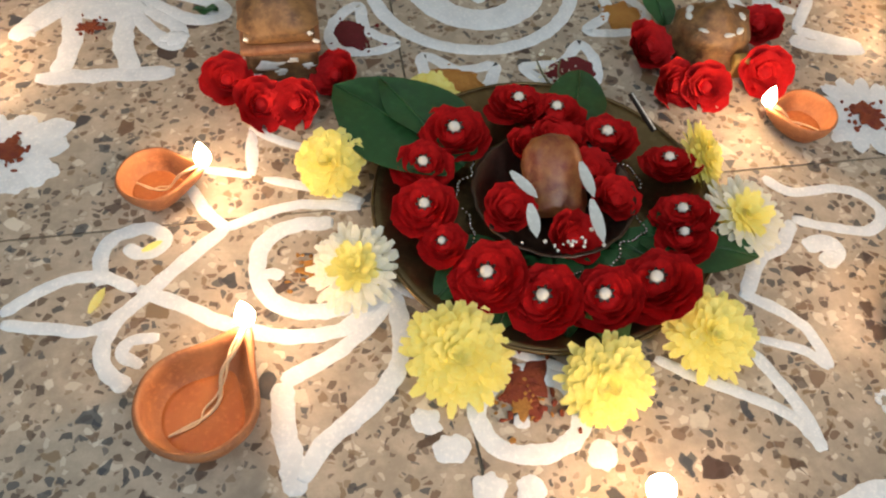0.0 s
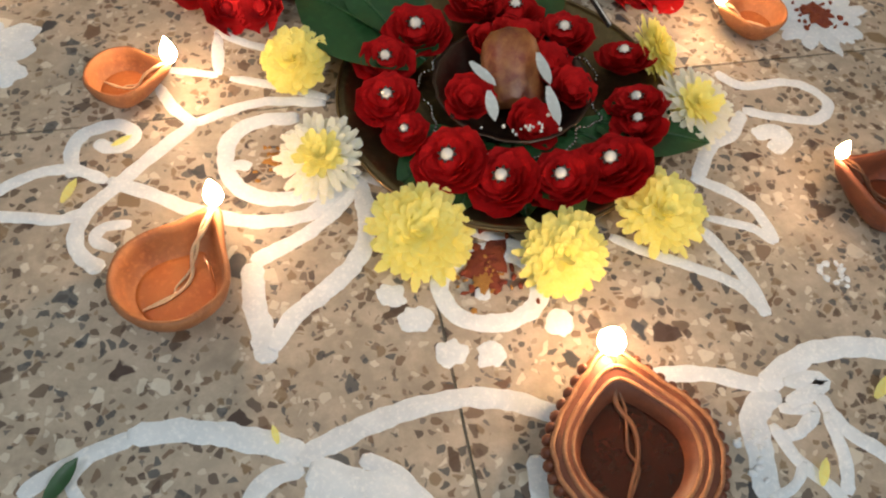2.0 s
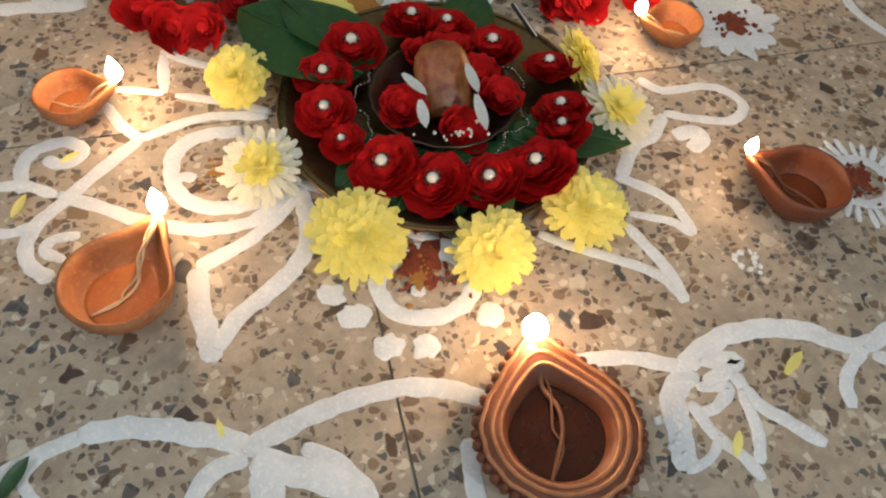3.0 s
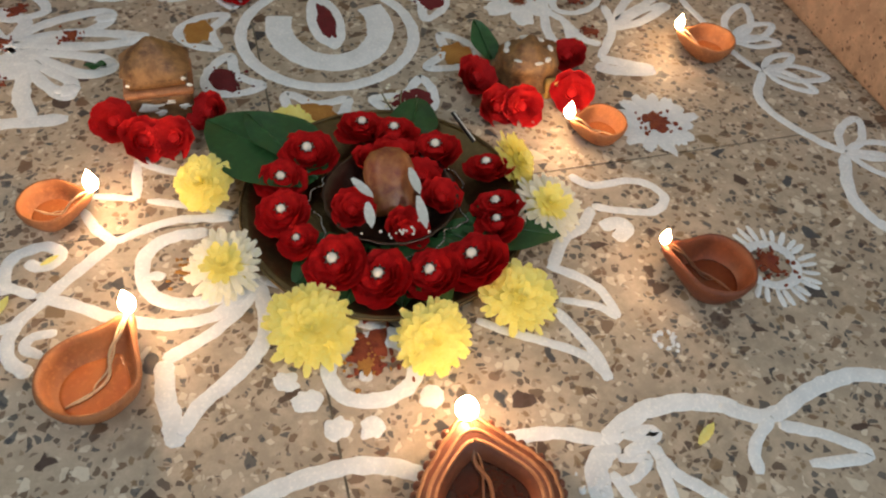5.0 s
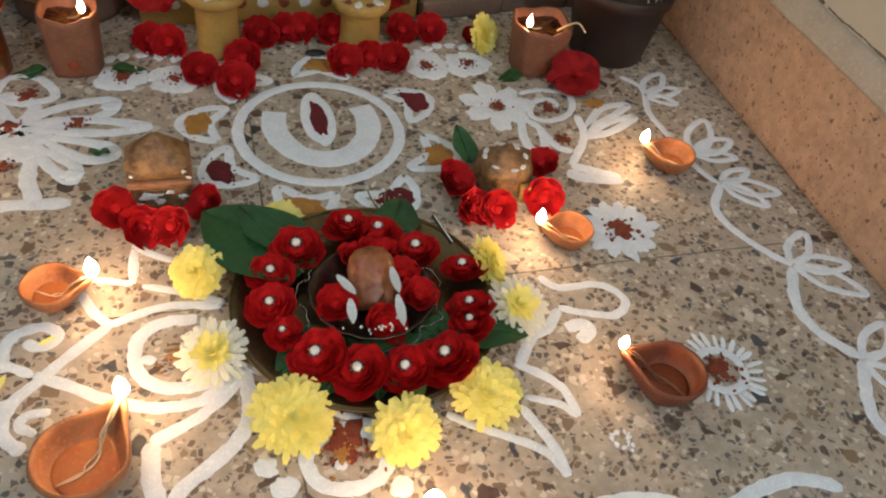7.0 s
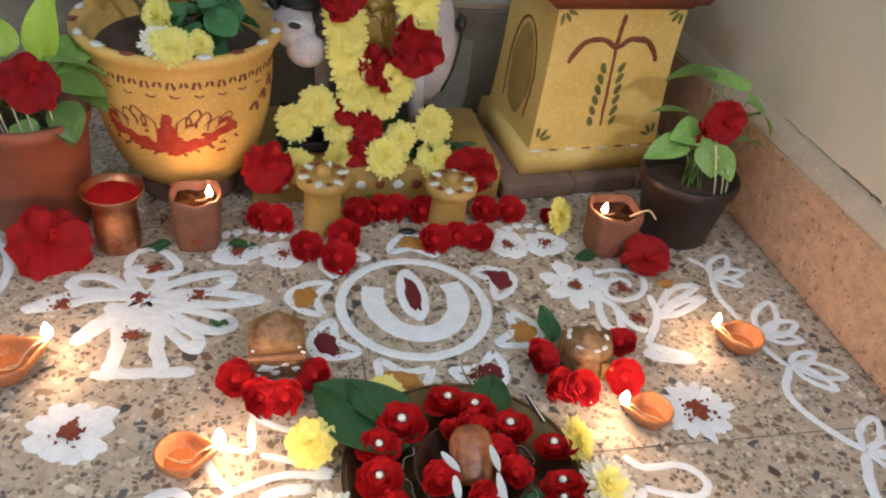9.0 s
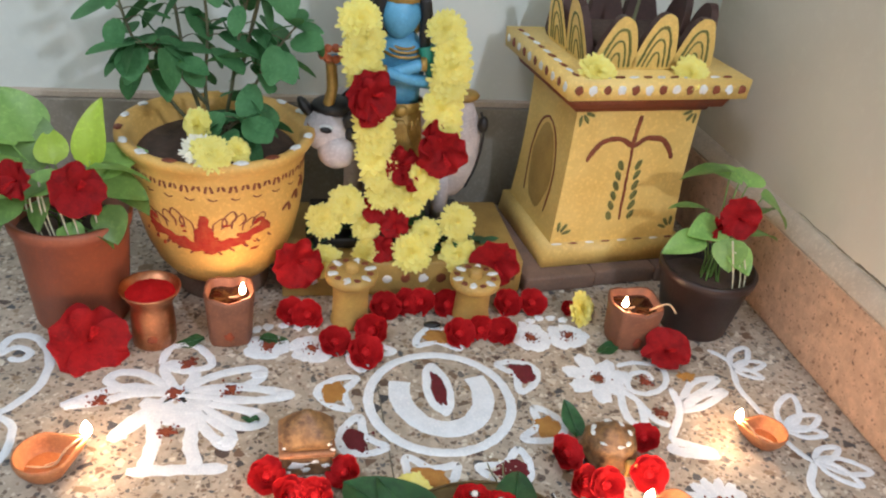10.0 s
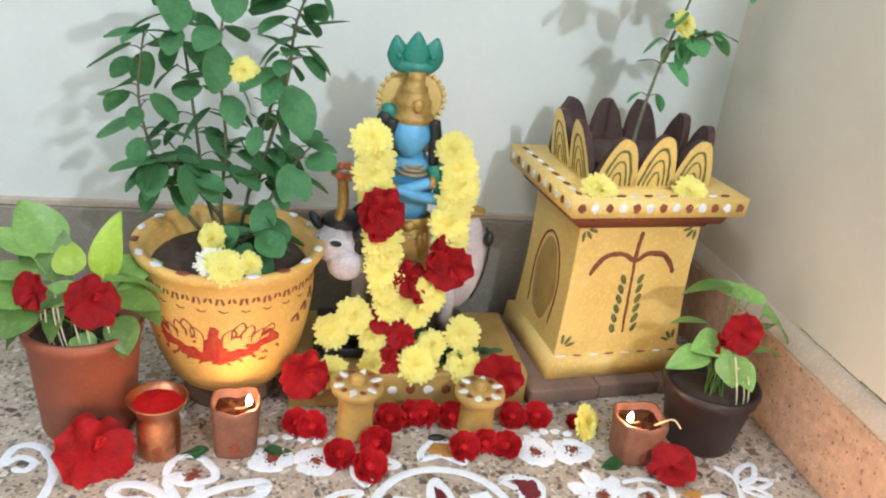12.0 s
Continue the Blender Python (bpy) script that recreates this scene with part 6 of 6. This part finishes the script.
stroke(stand, 8.7, (0.226, 0.597), (0.189, 0.6), (0.162, 0.591), (0.135, 0.589), (0.16, 0.603), (0.188, 0.609), (0.226, 0.597))
stroke(stand, 8.7, (0.226, 0.597), (0.198, 0.624), (0.175, 0.63), (0.165, 0.619), (0.183, 0.606), (0.226, 0.597))
stroke(stand, 8.7, (0.226, 0.597), (0.24, 0.621), (0.223, 0.639), (0.212, 0.631), (0.226, 0.597))
stroke(stand, 7.2, (0.208, 0.64), (0.216, 0.665), (0.24, 0.663), (0.254, 0.636), (0.229, 0.628), (0.208, 0.64))
stroke(stand, 8.7, (0.227, 0.597), (0.252, 0.616), (0.28, 0.626), (0.3, 0.625), (0.295, 0.609), (0.265, 0.597), (0.227, 0.597))
stroke(stand, 8.7, (0.227, 0.597), (0.27, 0.603), (0.305, 0.596), (0.325, 0.588), (0.3, 0.583), (0.271, 0.586), (0.227, 0.597))
stroke(stand, 8.7, (0.227, 0.597), (0.261, 0.58), (0.295, 0.567), (0.3, 0.554), (0.281, 0.551), (0.257, 0.57), (0.227, 0.597))
stroke(stand, 8.7, (0.228, 0.594), (0.257, 0.562), (0.274, 0.543), (0.272, 0.527), (0.256, 0.545), (0.228, 0.594))
stroke(stand, 8.7, (0.225, 0.595), (0.203, 0.578), (0.185, 0.558), (0.18, 0.545), (0.196, 0.561), (0.225, 0.595))
stroke(stand, 10.2, (0.209, 0.567), (0.212, 0.536), (0.207, 0.507))
stroke(stand, 10.2, (0.243, 0.567), (0.242, 0.533), (0.249, 0.506))
stroke(stand, 10.2, (0.195, 0.507), (0.234, 0.505), (0.273, 0.504))
stroke(stand, 14.5, (0.197, 0.589), (0.228, 0.576), (0.256, 0.588))
stroke(stand, 14.5, (0.205, 0.574), (0.234, 0.561), (0.252, 0.57))
lamp = motif()
stroke(lamp, 5.4, (0.67, 0.581), (0.68, 0.587), (0.676, 0.596), (0.658, 0.591), (0.652, 0.572), (0.667, 0.564), (0.69, 0.575), (0.698, 0.601), (0.674, 0.611), (0.651, 0.607))
stroke(lamp, 6.8, (0.694, 0.57), (0.689, 0.538), (0.663, 0.502))
stroke(lamp, 10.8, (0.657, 0.495), (0.669, 0.485), (0.7, 0.479))
stroke(lamp, 8.1, (0.663, 0.502), (0.679, 0.493), (0.7, 0.482))
stroke(lamp, 6.8, (0.696, 0.549), (0.721, 0.577), (0.75, 0.581), (0.728, 0.565), (0.696, 0.549))
stroke(lamp, 6.8, (0.689, 0.538), (0.72, 0.556), (0.749, 0.562), (0.717, 0.543), (0.689, 0.538))
stroke(lamp, 6.8, (0.641, 0.574), (0.634, 0.534), (0.646, 0.522), (0.653, 0.553), (0.643, 0.57))
stroke(lamp, 6.8, (0.653, 0.553), (0.66, 0.528), (0.671, 0.52))
for x, y in ((0.139, 0.590), (0.184, 0.549), (0.319, 0.588), (0.272, 0.534), (0.226, 0.597), (0.297, 0.560), (0.298, 0.618)):
    dab(stand, x, y, 0.0085, 0.0062, 10, thick=0.0011)
scroll = motif()
stroke(scroll, 7, (0.061, 0.656), (0.068, 0.687), (0.088, 0.688), (0.107, 0.661), (0.11, 0.625), (0.097, 0.597), (0.081, 0.581))
stroke(scroll, 6, (0.064, 0.662), (0.076, 0.673), (0.09, 0.665), (0.085, 0.654), (0.073, 0.657))
stroke(scroll, 6, (0.081, 0.581), (0.098, 0.566), (0.1, 0.54), (0.096, 0.523))
random.seed(78)
for x, y, r in ((0.386, 0.267, 0.0068), (0.395, 0.253, 0.0078), (0.4075, 0.234, 0.0075), (0.4245, 0.2305, 0.0068), (0.459, 0.2405, 0.0072)):
    dab(petals, x, y, r, r * 0.9, random.uniform(0, 180))
powder(petals, 0.433, 0.277, 0.015, KUMKUM, 40)
powder(petals, 0.43, 0.268, 0.009, OCHRE, 20)
powder(petals, 0.345, 0.352, 0.011, OCHRE, 36)
powder(petals, 0.35, 0.345, 0.005, KUMKUM, 18)

tilak = motif("white chalk ring round a tilak mark with drops", "chalk_medallion")
ring = [(0.4615 + 0.0665 * math.cos(a), 0.5705 + 0.0665 * math.sin(a)) for a in (2 * math.pi * k / 24 for k in range(25))]
part("chalk_line", ribbon(bmesh.new(), ring, 0.0094, on_floor, 0.0006, 0.08, False), CHALK, tilak)
arc = [(0.4645 + 0.0395 * math.cos(a), 0.581 + 0.0485 * math.sin(a)) for a in (radians(158 + 226 * k / 12) for k in range(13))]
part("chalk_line", ribbon(bmesh.new(), arc, 0.0205, on_floor, 0.0007, 0.05, False), CHALK, tilak)
dab(tilak, 0.4625, 0.586, 0.0148, 0.036, 2, rough=0.07)
dab(tilak, 0.4628, 0.587, 0.0068, 0.026, 2, MAROON, 0.2, "powder", 0.0013)


def drop(x, y, material, size=1.0, fill=True):
    out = math.atan2(y - 0.5705, x - 0.4615)
    c, s = math.cos(out), math.sin(out)
    at = lambda a, b: (x + size * (a * c - b * s), y + size * (a * s + b * c))
    stroke(tilak, 5.8 * size, at(-0.012, 0.02), at(-0.004, 0.003), at(-0.004, -0.003), at(-0.012, -0.02), at(0.004, -0.017), at(0.016, -0.006), at(0.017, 0.006), at(0.004, 0.017), at(-0.012, 0.02))
    if fill:
        dab(tilak, *at(0.005, 0), 0.0105 * size, 0.0135 * size, math.degrees(out), material, 0.3, "powder", 0.001)
        tagged(part("powder", specks(bmesh.new(), *at(0.004, 0), 0.006 * size, 22, 0.0014), material, tilak), kind="stuff")


for x, y, m in ((0.370, 0.588, OCHRE), (0.384, 0.528, MAROON), (0.438, 0.484, OCHRE), (0.505, 0.484, MAROON), (0.549, 0.530, OCHRE), (0.546, 0.602, MAROON), (0.475, 0.661, OCHRE), (0.402, 0.640, MAROON)):
    drop(x, y, m, 1.12)
tagged(part("powder", specks(bmesh.new(), 0.497, 0.476, 0.008, 40, 0.0014), CREAM, tilak), kind="stuff")


def lotus(x, y, *tips):
    for k, (tx, ty) in enumerate(tips):
        d, n = Vector((tx - x, ty - y)), Vector((-(ty - y), tx - x))
        at = lambda f, g: (x + d.x * f + n.x * g, y + d.y * f + n.y * g)
        stroke(vine, 5.2, (x, y), at(0.35, 0.16), at(0.68, 0.13), at(0.92, 0.0), at(0.68, -0.13), at(0.35, -0.16), (x, y))


lotus(0.775, 0.596, (0.818, 0.601), (0.803, 0.577), (0.811, 0.631))
lotus(0.781, 0.505, (0.822, 0.495), (0.831, 0.521), (0.820, 0.555))
lotus(0.788, 0.466, (0.838, 0.445), (0.816, 0.430), (0.823, 0.479))
lotus(0.797, 0.367, (0.843, 0.327), (0.848, 0.360), (0.831, 0.401))
lotus(0.798, 0.274, (0.822, 0.231), (0.836, 0.267), (0.839, 0.303))


def chalk_flower(x, y, radius, count, long, label, heart=0.35, inner=0.3):
    top = motif(label, "chalk_flower")
    for k in range(count):
        a = 2 * math.pi * (k + random.uniform(-0.15, 0.15)) / count
        l = radius * random.uniform(0.85, 1.1)
        dab(top, x + (inner * radius + l * 0.45) * math.cos(a), y + (inner * radius + l * 0.45) * math.sin(a), l * 0.42, radius * long, math.degrees(a), CHALK, 0.2)
    powder(top, x, y, radius * heart, KUMKUM, 34, 0.0009)
    return top


chalk_flower(0.674, 0.423, 0.031, 15, 0.2, "solid white chalk flower with a red powder heart", 0.42, 0.15)
many = motif("white chalk flower with many thin petals", "chalk_flower")
for k in range(26):
    a = 2 * math.pi * (k + random.uniform(-0.2, 0.2)) / 26
    l = random.uniform(0.010, 0.0145)
    stroke(many, random.uniform(2.6, 3.8), (0.688 + 0.0195 * math.cos(a), 0.284 + 0.0195 * math.sin(a)), (0.688 + (0.0195 + l) * math.cos(a + 0.06), 0.284 + (0.0195 + l) * math.sin(a + 0.06)))
stroke(many, 5.5, *[(0.688 + 0.0165 * math.cos(a), 0.284 + 0.0165 * math.sin(a)) for a in (2 * math.pi * k / 14 for k in range(15))])
powder(many, 0.687, 0.284, 0.0115, KUMKUM, 40, 0.0009)
chalk_flower(0.189, 0.450, 0.031, 9, 0.3, "solid white chalk flower beside an oil lamp", 0.32, 0.15)
chalk_flower(0.624, 0.590, 0.034, 7, 0.3, "white chalk flower with broad petals", 0.22, 0.18)
chalk_flower(0.305, 0.660, 0.0245, 5, 0.5, "small white chalk blossom with red powder", 0.3, 0.1)
chalk_flower(0.348, 0.654, 0.0245, 5, 0.5, "small white chalk blossom with red powder", 0.3, 0.1)
chalk_flower(0.575, 0.658, 0.0245, 5, 0.5, "small white chalk blossom with red powder", 0.3, 0.1)
chalk_flower(0.616, 0.660, 0.0245, 5, 0.5, "small white chalk blossom with red powder", 0.3, 0.1)
dots = motif("row of small white chalk dots before the stools", "chalk_dots")
for x, y in ((0.295, 0.688), (0.306, 0.692), (0.322, 0.694), (0.336, 0.690), (0.35, 0.686), (0.573, 0.682), (0.583, 0.688), (0.594, 0.692), (0.607, 0.692), (0.62, 0.688)):
    dab(dots, x, y, 0.006, 0.0048, random.uniform(0, 90))
for x, y in ((0.162, 0.592), (0.224, 0.597), (0.273, 0.597), (0.222, 0.548), (0.234, 0.638)):
    powder(stand, x, y, 0.0085, KUMKUM, 26, 0.001)
powder(lamp, 0.671, 0.582, 0.008, KUMKUM, 22, 0.001)
powder(lamp, 0.668, 0.536, 0.008, KUMKUM, 22, 0.001)
powder(lamp, 0.718, 0.585, 0.010, OCHRE, 20, 0.001)
for parent, x, y, r in ((petals, 0.6, 0.245, 0.004), (petals, 0.19, 0.30, 0.006), (petals, 0.185, 0.285, 0.007), (creeper, 0.52, 0.17, 0.006)):
    tagged(part("chalk_dab", specks(bmesh.new(), x, y, r, 14, 0.0018), CHALK, parent), kind="stuff")
for x, y, turn, l, m in ((0.239, 0.341, 60, 0.014, YELLOW), (0.261, 0.374, 20, 0.011, YELLOW), (0.586, 0.182, 35, 0.015, YELLOW), (0.33, 0.205, 100, 0.008, YELLOW), (0.545, 0.15, 60, 0.012, YELLOW), (0.241, 0.196, 50, 0.02, LEAF)):
    bm = bmesh.new()
    petal(bm, pose(0, 0, 0), l, l * 0.36, 0.12, 0.3, 5, 0.3)
    tagged(mesh_object("fallen_leaf" if m is LEAF else "fallen_petal", bm, m), "dark green leaf fallen on the floor" if m is LEAF else "single yellow petal fallen on the terrazzo", "petal").matrix_basis = pose(x, y, 0.0015, 0, -3, turn)
tagged(mesh_object("pebble", ball((0, 0, 0), (0.0095, 0.005, 0.0028)), BLACK), "flat dark pebble lying on the floor", "pebble").matrix_basis = pose(0.474, 0.684, 0.0026)

# ---- floor slabs ----
for i, (x0, x1) in enumerate(((-1.3, -0.795), (-0.795, -0.195), (-0.195, 0.406), (0.406, 1.006), (1.006, 1.606), (1.606, 2.0))):
    for y0, y1 in ((-1.9, -1.41), (-1.41, -0.81), (-0.81, -0.21), (-0.21, 0.39), (0.39, 0.98)):
        bm = bmesh.new()
        bm.faces.new([bm.verts.new(p) for p in ((x0 + 0.0007, y0 + 0.0007, 0), (x1 - 0.0007, y0 + 0.0007, 0), (x1 - 0.0007, y1 - 0.0007, 0), (x0 + 0.0007, y1 - 0.0007, 0))])
        r = bmesh.ops.extrude_face_region(bm, geom=bm.faces[:])
        bmesh.ops.translate(bm, verts=[v for v in r["geom"] if isinstance(v, bmesh.types.BMVert)], vec=(0, 0, -0.0009))
        part("slab", bm, TERRAZZO, floor, smooth=False)
